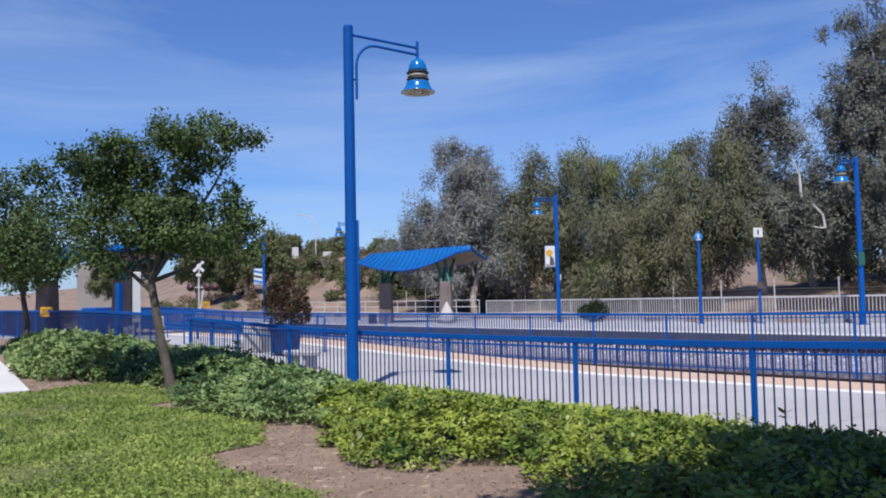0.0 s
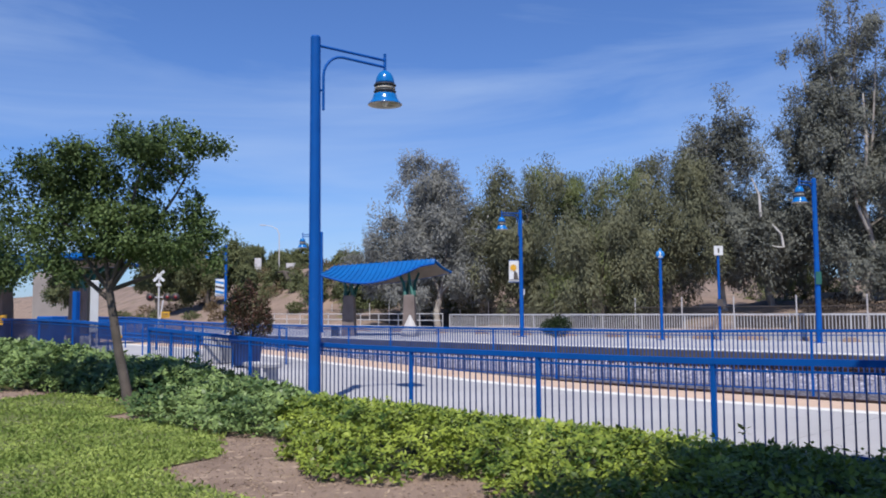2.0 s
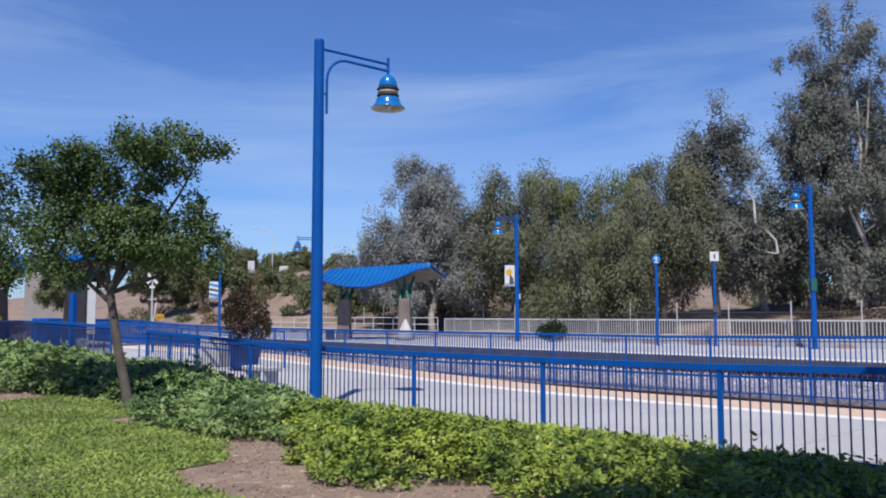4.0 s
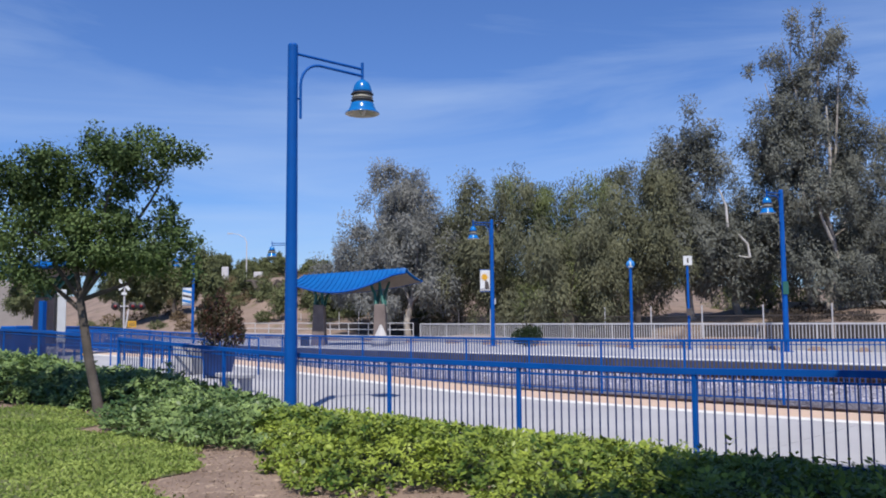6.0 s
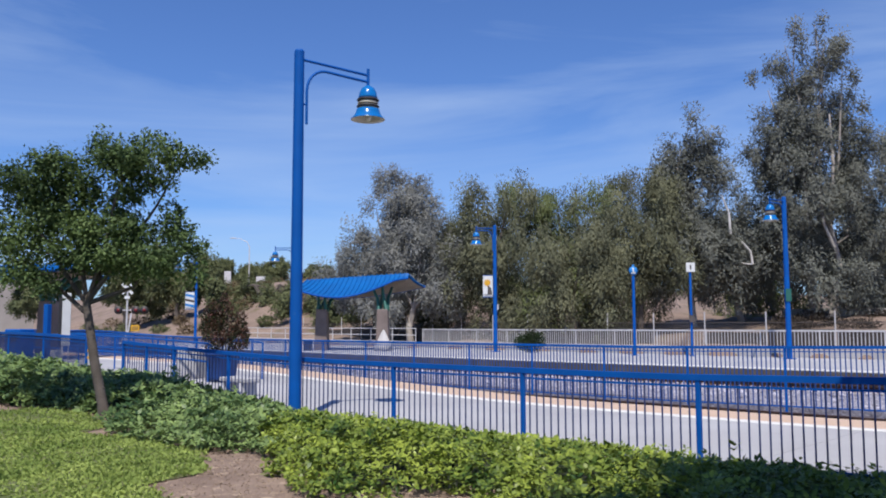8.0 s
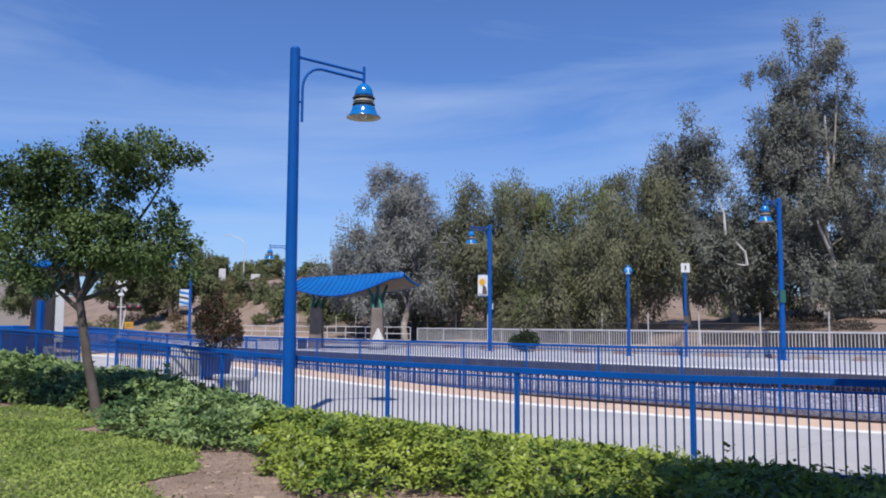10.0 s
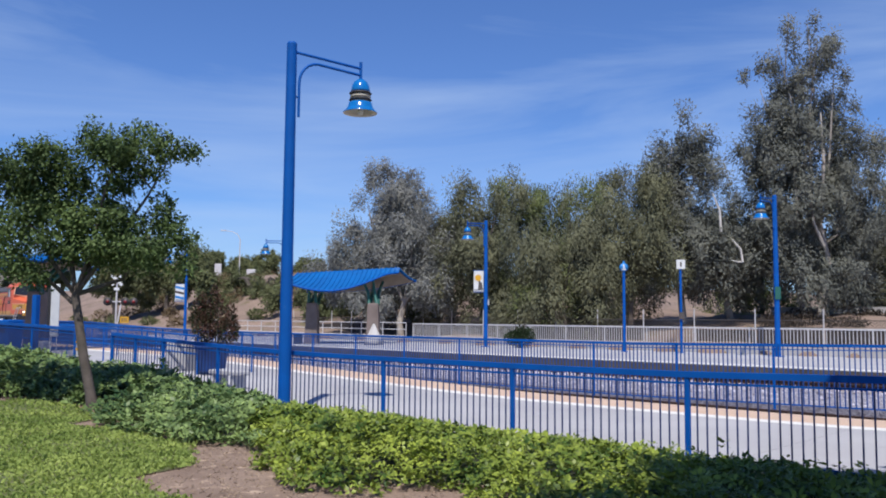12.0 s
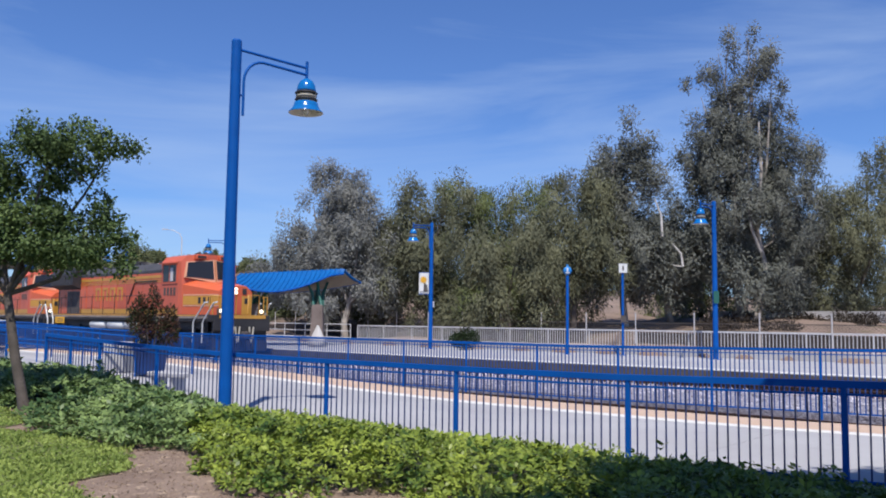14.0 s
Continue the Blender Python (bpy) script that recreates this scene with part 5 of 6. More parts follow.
# ---- planting ----
def build_near_tree():
    rng = np.random.default_rng(11)
    # masses of the crown: x, z and the two radii, from the foot
    upper = [(-1.14, 4.19, 0.47, 0.41), (-1.73, 3.88, 0.39, 0.45), (-0.99, 3.53, 0.54, 0.39), (-1.51, 3.07, 0.45, 0.39), (-1.87, 4.26, 0.27, 0.25), (-1.07, 4.52, 0.41, 0.16), (-0.59, 4.03, 0.33, 0.41), (-0.06, 4.6, 0.37, 0.33), (-0.27, 5.0, 0.11, 0.21), (0.41, 4.55, 0.49, 0.33), (0.58, 5.03, 0.23, 0.14), (1.05, 4.69, 0.37, 0.25), (1.51, 4.63, 0.23, 0.13), (0.3, 4.05, 0.37, 0.35)]
    lower = [(0.77, 4.15, 0.33, 0.19), (0.04, 3.59, 0.33, 0.29), (1.0, 3.69, 0.16, 0.08), (-0.3, 3.28, 0.45, 0.29), (0.36, 3.19, 0.51, 0.33), (1.08, 3.31, 0.39, 0.23), (1.43, 2.93, 0.35, 0.23), (1.85, 2.71, 0.12, 0.09), (-0.57, 2.83, 0.62, 0.31), (0.2, 2.7, 0.58, 0.31), (0.97, 2.67, 0.45, 0.25), (1.54, 2.44, 0.29, 0.13), (-1.49, 2.46, 0.33, 0.23), (-1.12, 2.25, 0.31, 0.16), (-2.4, 3.95, 0.26, 0.2), (-2.2, 3.5, 0.32, 0.3), (-2.1, 3.0, 0.28, 0.26)]
    k = 0.965
    blobs = [(x * k, rng.normal() * 0.22, z * k + 0.04, a * (1.0 if x > -0.9 else 1.12), a * 1.45, b) for x, z, a, b in upper + lower]
    tips = [(-1.05, 0.2, 4.1), (-1.55, -0.3, 3.5), (0.3, -0.2, 4.5), (1.2, 0.2, 4.65), (1.3, -0.2, 3.0), (0.1, 0.4, 3.5), (-0.6, 0.3, 3.3)]
    runs = limbs(rng, (0.0, 0, -0.1), (-0.41, 0, 1.98), tips, 0.082, 0.12)
    runs.append(([(-0.38, 0, 1.78), (-0.88, 0.05, 2.2), (-1.39, 0.1, 2.58)], [0.05, 0.035, 0.02]))
    runs = [([Vector(q) * k for q in pts], rad) for pts, rad in runs]
    tree("broadleaf_tree", (-5.83, 14.95, 0.12), runs, blobs, LEAF, BARK, "small broadleaf tree with glossy dark leaves amid low shrubs", 11, 1480, 24, 0.08, 0.046, 0.12, 0.085, 0.24, shell=0.5)
    rng = np.random.default_rng(12)
    for k, (x, y, h, sd) in enumerate(((-13.75, 22.0, 5.6, 21), (-14.6, 25.0, 5.4, 22))):
        tips = [(-1.0, 0, h * 0.8), (0.3, 0.2, h * 0.95), (1.0, -0.2, h * 0.7), (0.2, 0.4, h * 0.6)]
        runs = limbs(rng, (0, 0, -0.1), (0.0, 0, 1.7), tips, 0.09, 0.15)
        blobs = [(0, 0, h * 0.8, 1.0, 1.0, 0.9), (-0.9, 0, h * 0.62, 1.0, 1, 0.8), (0.75, 0, h * 0.52, 0.85, 0.9, 0.6), (0.0, 0, h * 0.45, 1.0, 1, 0.5), (0.75, 0, h * 0.66, 0.6, 0.7, 0.4)]
        tree("broadleaf_tree", (x, y, 0.24), runs, blobs, LEAF, BARK, "broadleaf tree with a slim trunk near the shelter", sd, 950, 14, 0.12, 0.07, 0.15, 0.13, 0.2)
    # the tall unseen tree beside the camera, whose crown shades the bed
    rng = np.random.default_rng(13)
    tips = [(-2.6, 1.2, 6.6), (-0.5, 1.6, 7.2), (1.2, 1.0, 8.0), (-1.5, -1.6, 7.4), (1.8, -0.6, 6.8)]
    runs = limbs(rng, (0, 0, -0.1), (0.0, 0, 3.4), tips, 0.2, 0.2)
    # Masses behind, overhead and far right are added out of view to block skylight.
    blobs = [(-5.35, 0.10, 6.8, 0.75, 0.80, 0.6), (-4.40, -0.30, 6.8, 0.90, 0.90, 0.8), (-3.40, 0.80, 6.8, 1.10, 1.10, 0.8), (-3.05, 1.80, 6.8, 1.05, 1.05, 0.8), (-2.00, 1.80, 6.8, 1.25, 1.25, 0.8), (-0.70, 1.80, 6.8, 1.30, 1.30, 0.8), (0.70, 1.70, 6.8, 1.40, 1.40, 0.8), (2.50, 1.30, 6.8, 1.50, 1.50, 0.8), (-3.00, -0.90, 6.8, 1.50, 1.50, 0.8), (-1.60, 0.10, 6.8, 1.70, 1.70, 0.8), (0.10, -0.10, 6.8, 1.80, 1.80, 0.8), (2.00, -0.70, 6.8, 1.80, 1.80, 0.8), (-2.40, -3.00, 7.2, 1.80, 1.80, 1.3), (-0.40, -2.50, 7.2, 1.90, 1.90, 1.3), (1.70, -2.70, 7.2, 1.90, 1.90, 1.3), (-1.70, -5.50, 7.2, 2.20, 2.20, 1.3), (1.10, -5.70, 7.2, 2.20, 2.20, 1.3), (3.70, -1.90, 7.2, 2.00, 2.00, 1.3), (3.4, 1.6, 4.2, 1.6, 1.4, 1.5), (5.0, 3.2, 4.0, 1.7, 1.5, 1.6), (2.2, -1.2, 4.6, 1.5, 1.4, 1.2), (4.8, 0.2, 3.0, 1.6, 1.6, 1.5), (-7.4, -2.4, 6.2, 1.8, 1.7, 1.1), (-5.2, -2.2, 6.3, 1.8, 1.7, 1.1), (-7.0, -5.0, 6.2, 2.0, 2.0, 1.2), (-4.4, -5.0, 6.3, 2.0, 2.0, 1.2)]
    tree("shade_tree", (5.9, 2.5, 0.0), runs, blobs, LEAF, BARK, "tall unseen shade tree, its crown widened to darken the shrub bed", 13, 16500, 13, 0.19, 0.13, 0.2, 0.16, 0.95)


def big_tree(name, x, d, w, tops, low, leaf, bark, seed, label, clusters, length=0.27, width=0.085, droop=0.5, spread=0.30, gap=0.20, trunk_r=0.22, group="trees behind the far platform"):
    """A tree d metres ahead at slope x, crown w metres wide, tops: (x offset, height, radius) masses, low: height of the lowest leaves."""
    rng = np.random.default_rng(seed)
    px, py = x * 0.001 * d, d
    s, p = place_of(np.array([px]), np.array([py]))
    g = float(ground_height(s, p)[0])
    blobs, tips = [], []
    for ox, h, r in tops:
        h = h - g + 0.45
        zc = h - r
        # a column of ragged masses from the top down
        z = zc
        k = 0
        while z > low - g + 0.4 and k < 14:
            rr = r * (0.85 + 0.12 * k) * rng.uniform(0.75, 1.25)
            rr = min(rr, w * 0.27)
            blobs.append((ox + rng.normal() * 0.5 * rr, rng.normal() * 0.6 * rr, z, rr, rr * 1.1, rr * rng.uniform(0.7, 1.0)))
            z -= rr * rng.uniform(0.75, 1.0)
            k += 1
        tips.append((ox, 0, h - r * 1.5))
    runs = limbs(rng, (0, 0, -0.3), (rng.normal() * 0.3, 0, max(1.6, (low - g) + 0.8)), tips, trunk_r, 0.5)
    return tree(name, (px, py, g), runs, blobs, leaf, bark, label, seed, int(clusters * 0.23), 150, length, width, droop, spread, gap, group, shell=0.22)


def build_far_trees():
    E1, P1 = "tall grey-green eucalyptus tree with drooping leaves", "weeping pepper tree with feathery green foliage"
    big_tree("eucalyptus_tree", -61, 60, 7.6, [(0.2, 12.7, 1.5), (-2.7, 9.0, 0.9), (2.6, 10.6, 1.2), (-1.0, 11.2, 1.2), (4.4, 9.0, 1.1), (1.4, 12.0, 1.2)], 4.0, SMOKY, PALE_BARK, 31, "hazy grey-green eucalyptus tree with drooping leaves", 2300)
    big_tree("eucalyptus_tree", -36, 57, 6, [(-1.0, 8.2, 1.2), (0.8, 8.8, 1.3), (2.0, 7.2, 1.1)], 1.9, SMOKY, PALE_BARK, 45, "hazy grey-green eucalyptus tree with drooping leaves", 700)
    big_tree("pepper_tree", 20, 60, 6, [(-0.5, 8.9, 1.3), (1.6, 10.2, 1.3), (-2.0, 7.4, 1.0)], 1.4, OLIVE, BARK, 32, P1, 1000, 0.25, 0.07, 0.75)
    big_tree("pepper_tree", 58, 56, 6, [(-0.9, 11.0, 1.3), (1.2, 11.3, 1.3), (0.2, 8, 1.6)], 1.2, OLIVE, BARK, 33, P1, 1300, 0.25, 0.07, 0.75)
    big_tree("pepper_tree", 118, 57, 6.5, [(-1.3, 11.5, 1.4), (1.0, 11.7, 1.4), (2.8, 10.8, 1.2)], 1.2, PEPPER, BARK, 34, P1, 1400, 0.25, 0.07, 0.75)
    big_tree("pepper_tree", 178, 56, 6.5, [(-1.5, 11.0, 1.3), (0.9, 11.6, 1.3), (2.5, 9.4, 1.3)], 1.2, OLIVE, BARK, 35, P1, 1400, 0.25, 0.07, 0.75)
    big_tree("pepper_tree", 232, 52, 6, [(-1.0, 9.4, 1.3), (1.2, 11.0, 1.3), (2.4, 8.6, 1.2)], 3.6, OLIVE, BARK, 36, P1, 1200, 0.25, 0.07, 0.75)
    big_tree("pepper_tree", 150, 49, 6, [(-1.5, 7.4, 1.3), (1.5, 7.6, 1.3)], 1.4, OLIVE, BARK, 42, P1, 900, 0.25, 0.07, 0.75)
    big_tree("eucalyptus_tree", 296, 54, 6.8, [(0.0, 14.8, 0.9), (-0.6, 13.9, 1.0), (0.9, 14.0, 1.0), (-1.7, 12.4, 1.2), (1.9, 12.2, 1.2), (0.0, 11.5, 1.8), (2.5, 9.5, 1.3), (-2.2, 9.8, 1.3)], 3.9, EUCA, PALE_BARK, 37, E1, 2100)
    big_tree("eucalyptus_tree", 436, 54, 7.0, [(-0.4, 22.3, 0.65), (0.8, 21.7, 0.7), (-1.2, 20.6, 0.9), (1.4, 20.9, 1.0), (2.5, 19.3, 0.9), (0.2, 18.8, 1.4), (-2.4, 17.6, 0.9), (3.2, 16.6, 0.9), (-2.6, 15.4, 0.9), (2.0, 16.0, 1.4), (-1.2, 15.6, 1.5), (-0.4, 12.0, 2.0), (2.4, 10.5, 1.5)], 3.2, EUCA, PALE_BARK, 38, "very tall eucalyptus tree with pale trunk and drooping leaves", 4000, gap=0.20)
    big_tree("eucalyptus_tree", 352, 56, 5, [(0, 9.5, 1.4), (-1.6, 8.4, 1.2), (1.6, 8.0, 1.2)], 3.2, EUCA, PALE_BARK, 39, E1, 900)
    big_tree("eucalyptus_tree", 508, 57, 6, [(0, 11.8, 1.2), (-1.3, 9.4, 1.3), (1.6, 10.4, 1.2)], 3.0, EUCA, PALE_BARK, 40, E1, 1000)
    big_tree("pepper_tree", 582, 56, 8, [(-2.2, 12.9, 1.4), (1.0, 14.2, 1.6), (3.8, 12.8, 1.4)], 2.6, OLIVE, BARK, 41, P1, 1900, 0.25, 0.07, 0.75)
    big_tree("pepper_tree", 500, 66, 7, [(-1.6, 10.5, 1.4), (1.2, 11.0, 1.4), (3.0, 9.6, 1.3)], 1.8, EUCA, BARK, 43, P1, 1200, 0.25, 0.07, 0.75)
    big_tree("pepper_tree", 385, 64, 7, [(-1.8, 9.5, 1.4), (1.2, 10.2, 1.4)], 1.8, PEPPER, BARK, 44, P1, 1000, 0.25, 0.07, 0.75)
    # bare pale limbs that show in the crowns
    for k, (a, b) in enumerate((((332, 152, 51.2), (341, 106, 51.2)), ((354, 97, 51.2), (366, 70, 51.2)))):
        bm = bmesh.new()
        p0, p1 = spot(*a), spot(*b)
        q = p0.lerp(p1, 0.5) + Vector((0.18 if k == 0 else 0.2, 0, 0.1))
        tube(bm, [p0, q, p1], [0.04, 0.065, 0.085], 8)
        if k:
            tube(bm, [p1, p1 + Vector((-0.3, 0.1, 0.02)), p1 + Vector((-0.6, 0.2, 0.12))], [0.05, 0.04, 0.02], 8)
        ob = part("bare_limb", bm, WHITE_BARK)
        tagged(ob, "bleached bare eucalyptus limb among the leaves", "branch")
    bm = bmesh.new()
    tube(bm, [spot(458, 5, 52), spot(463, 45, 52.2), spot(469, 70, 52.4), spot(459, 118, 52.6), spot(466, 190, 52.8), spot(464, 250, 53)], [0.26, 0.2, 0.16, 0.13, 0.1, 0.05], 9)
    tube(bm, [spot(463, 90, 51.5), spot(452, 118, 51.5), spot(448, 160, 51.7)], [0.12, 0.09, 0.05], 8)
    tagged(part("bare_limb", bm, PALE_BARK), "pale forked eucalyptus trunk behind the railing", "branch")
    # woods and scrub further left, on the slope
    L1 = "dark green tree on the dirt slope beyond the crossing"
    G = "trees on the far slope"
    big_tree("slope_tree", -310, 84, 9, [(-1.5, 9.2, 1.4), (1.2, 8.2, 1.3), (2.8, 7.0, 1.0)], 4.2, SCRUB, BARK, 51, L1, 900, 0.4, 0.14, 0.4, group=G)
    big_tree("slope_tree", -372, 86, 9, [(-1.5, 9.0, 1.6), (1.8, 9.4, 1.6)], 3.4, SCRUB, BARK, 52, L1, 800, 0.4, 0.14, 0.4, group=G)
    big_tree("slope_tree", -470, 90, 10, [(-2, 8.5, 1.8), (2, 9.0, 1.8)], 4, SCRUB, BARK, 53, L1, 800, 0.4, 0.14, 0.4, group=G)
    big_tree("slope_tree", -250, 150, 14, [(-4, 12.6, 2.0), (0, 13.6, 2.0), (4, 13.0, 2.0)], 7, SCRUB, BARK, 54, L1, 800, 0.6, 0.2, 0.3, group=G)
    big_tree("slope_tree", -215, 150, 12, [(-3, 12.8, 2.0), (2, 13.0, 2.0)], 7, SCRUB, BARK, 55, L1, 700, 0.6, 0.2, 0.3, group=G)
    big_tree("slope_tree", -150, 145, 8, [(0, 11.0, 1.0), (-2, 9.8, 1.0)], 7, SCRUB, BARK, 56, L1, 400, 0.5, 0.2, 0.3, group=G)
    big_tree("slope_tree", -147, 110, 4, [(-0.6, 8.9, 0.7), (0.8, 8.6, 0.7)], 7, SCRUB, BARK, 57, L1, 240, 0.45, 0.16, 0.3, group=G)
    for k, (x, d, w, h) in enumerate(((-215, 82, 5, 5.8), (-188, 80, 4, 5.4), (-160, 76, 5, 4.6), (-120, 72, 6, 4.6), (-75, 68, 5, 4.2), (-40, 66, 4, 3.8))):
        big_tree("slope_bush", x, d, w, [(-w * 0.25, h, 1.0), (w * 0.2, h * 0.92, 1.0)], 1.8, SCRUB, BARK, 60 + k, "grey-green scrub bush on the dirt slope", 420, 0.36, 0.12, 0.3, group="bushes on the far slope")
    # Low brush added where trees shade the dirt; the shade is in its colour.
    rng = np.random.default_rng(71)
    mass = []
    for k in range(11):
        x, d = rng.uniform(330, 640), rng.uniform(47, 54)
        px = x * 0.001 * d
        s, p = place_of(np.array([px]), np.array([d]))
        g = float(ground_height(s, p)[0])
        c, dd = crown_points(rng, [(0, 0, 0.15, rng.uniform(0.7, 1.5), 0.7, rng.uniform(0.3, 0.6))], 700)
        v, q = leaves(rng, c, unit(dd + rng.normal(size=dd.shape) * 0.6), 0.22, 0.07)
        mass.append(v + np.array([px, d, g]))
    mass = np.concatenate(mass)
    sheet("brush", SHADEBRUSH, mass, np.arange(len(mass)).reshape(-1, 4), "low brush added under the eucalyptus trees, coloured dark as their shade", "brush", "stuff")
    rng = np.random.default_rng(70)
    for k in range(46):
        x, d = rng.uniform(-420, -150), rng.uniform(74, 104)
        px = x * 0.001 * d
        s, p = place_of(np.array([px]), np.array([d]))
        g = float(ground_height(s, p)[0])
        c, dd = crown_points(rng, [(0, 0, 0.25, rng.uniform(0.6, 1.4), 0.8, rng.uniform(0.4, 0.8))], 420)
        v, q = leaves(rng, c, unit(dd + rng.normal(size=dd.shape) * 0.6), 0.3, 0.1)
        ob = sheet("scrub", DRYBRUSH if k % 2 else SCRUB, v, q, "dry tan brush clump on bare dirt" if k % 2 else "dry grey-green scrub clump on bare dirt", "bush")
        ob.location = (px, d, g)
        tagged(ob, group="scrub clumps")


def build_platform_bushes():
    rng = np.random.default_rng(80)
    for (x, d, z, blobs, n, leaf, label) in (
            (-256, 21.6, 0.30, [(-0.2, 0, 1.15, 0.34, 0.34, 0.46), (0.36, 0, 1.02, 0.3, 0.32, 0.34), (0.02, 0, 1.9, 0.09, 0.1, 0.34), (0.12, 0, 1.62, 0.12, 0.12, 0.36), (-0.34, 0, 1.62, 0.12, 0.13, 0.36), (-0.18, 0, 1.55, 0.15, 0.15, 0.4), (-0.5, 0, 1.4, 0.09, 0.1, 0.3), (0.48, 0, 1.36, 0.12, 0.12, 0.34), (0.3, 0, 1.42, 0.1, 0.1, 0.3)], 3400, REDTIP, "red-tipped evergreen shrub in a planter behind the fence"),
            (103, 42, 0.28, [(0, 0, 0.45, 0.78, 0.6, 0.45), (0.25, 0, 0.62, 0.5, 0.45, 0.42), (-0.35, 0, 0.5, 0.48, 0.45, 0.42), (0.1, 0, 0.85, 0.35, 0.35, 0.25)], 3600, DARKLEAF, "round dark evergreen bush on the far platform")):
        root = thing("potted_bush", pose(x * 0.001 * d, d, z), label, "bush")
        bm = bmesh.new()
        for k in range(7):
            a = k * 0.9
            tube(bm, [(0, 0, 0.0), (0.1 * math.cos(a), 0.1 * math.sin(a), 0.5), (0.28 * math.cos(a), 0.28 * math.sin(a), 1.2)], [0.03, 0.02, 0.01], 5)
        part("stem", bm, BARK, root)
        if leaf is REDTIP:
            bm = bmesh.new()
            lathe(bm, [(0.0, 0.0), (0.32, 0.0), (0.34, 0.05), (0.41, 0.58), (0.44, 0.60), (0.44, 0.66), (0.38, 0.66), (0.37, 0.6), (0.0, 0.6)], 20)
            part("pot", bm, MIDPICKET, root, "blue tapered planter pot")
        c, dd = crown_points(rng, blobs, n, 0.4)
        v, q = leaves(rng, c, unit(dd + rng.normal(size=dd.shape) * 0.7 + np.array([0, 0, 0.6])), 0.092, 0.042)
        sheet("foliage", leaf, v, q, parent=root)


# ---- platform furniture and the far left ----
def build_furniture():
    # planter wall and bench behind the near fence
    v = spot(-288, 0, 22.6)
    sp = place_of(np.array([v.x]), np.array([v.y]))
    m = pose(v.x, v.y, rise(float(sp[0][0])), 0, 0, -22)
    root = thing("planter", m, "pale grey concrete planter box on the platform", "planter")
    for a in (-0.30, 0.24):
        bm = bmesh.new()
        box(bm, a, -0.34, 0, a + 0.06, 0.34, 0.76, 0.012)
        part("side", bm, PLANTER, root)
    for b in (-0.34, 0.28):
        bm = bmesh.new()
        box(bm, -0.238, b, 0, 0.238, b + 0.06, 0.755, 0.012)
        part("side", bm, PLANTER, root)
    bm = bmesh.new()
    box(bm, -0.238, -0.278, 0, 0.238, 0.278, 0.66)
    part("soil", bm, SOIL, root)
    for s, p in ((16.2, 10.5),):
        root = thing("bench", stand(s, p, rise(s)), "plain grey concrete bench on the platform", "bench", "platform benches")
        bm = bmesh.new()
        box(bm, -0.5, -0.2, 0.28, 0.5, 0.2, 0.38, 0.02)
        part("seat", bm, PLANTER, root)
        for x in (-0.4, 0.3):
            bm = bmesh.new()
            box(bm, x, -0.16, 0, x + 0.1, 0.16, 0.28, 0.01)
            part("leg", bm, PLANTER, root)
    # blue pillar on a concrete foot, with a white map board beside it
    w = at(23.72, 9.35, rise(23.7))
    root = thing("gate_pillar", pose(w.x, w.y, w.z, 0, 0, -20), "square blue steel pillar on a grey concrete foot", "pillar")
    bm = bmesh.new()
    box(bm, -0.075, -0.075, 0.0, 0.075, 0.075, 1.85, 0.01)
    part("shaft", bm, BLUE, root)
    bm = bmesh.new()
    box(bm, -0.2, 0.08, 0, 0.22, 0.3, 0.6, 0.02)
    part("foot", bm, PLANTER, root)
    w = at(22.85, 9.5, rise(22.8))
    root = thing("map_board", pose(w.x, w.y, w.z, 0, 0, 35), "narrow white information board on two grey legs", "sign")
    bm = bmesh.new()
    box(bm, -0.12, -0.04, 0.75, 0.1, 0.04, 2.15, 0.012)
    part("panel", bm, WHITE, root)
    bm = bmesh.new()
    box(bm, -0.19, -0.042, 0.75, -0.124, 0.05, 2.05)
    part("panel_edge", bm, BLACK, root)
    for x in (-0.11, 0.05):
        bm = bmesh.new()
        box(bm, x, -0.02, 0, x + 0.04, 0.02, 0.75)
        part("leg", bm, GALV, root)
    # bollard with a yellow band at the gate
    w = at(20.55, 9.15, rise(20.5))
    root = thing("gate_post", pose(w.x, w.y, w.z, 0, 0, -30), "grey gate post with yellow bands", "post")
    bm = bmesh.new()
    box(bm, -0.06, -0.06, 0, 0.06, 0.06, 1.02, 0.01)
    part("shaft", bm, GALV, root)
    for z in (0.55, 0.72):
        bm = bmesh.new()
        box(bm, -0.066, -0.066, z, 0.066, 0.066, z + 0.06)
        part("band", bm, SIGNYEL, root)
    # ramp handrails
    for k, p in enumerate((11.4, 13.0)):
        root = thing("handrail_ramp", Matrix(), "blue steel handrail of the platform ramp", "handrail", "ramp handrails")
        for zz in (0.5, 0.95):
            bm = bmesh.new()
            tube(bm, [at(s, p, rise(s) + zz) for s in (19, 22, 26, 30, 34)], 0.024, 6)
            part("rail", bm, BLUE, root)
        for s in (19, 21.5, 24, 26.5, 29, 31.5, 34):
            bm = bmesh.new()
            tube(bm, [at(s, p, rise(s)), at(s, p, rise(s) + 0.95)], 0.024, 6)
            part("post", bm, BLUE, root)
    # yellow notices on the fences
    for s, p, zc in ((29.4, 9.04, 1.42), (43.6, 20.44, 1.50)):
        v = at(s, p, zc)
        bm = bmesh.new()
        box(bm, -0.27, -0.012, -0.16, 0.27, 0.012, 0.16, 0.004)
        root = part("notice", bm, SIGNYEL, None, "", pose(v.x, v.y, v.z, 0, 0, -18))
        tagged(root, "yellow rectangular warning notice on the blue fence", "sign", "fence notices")
        bm = bmesh.new()
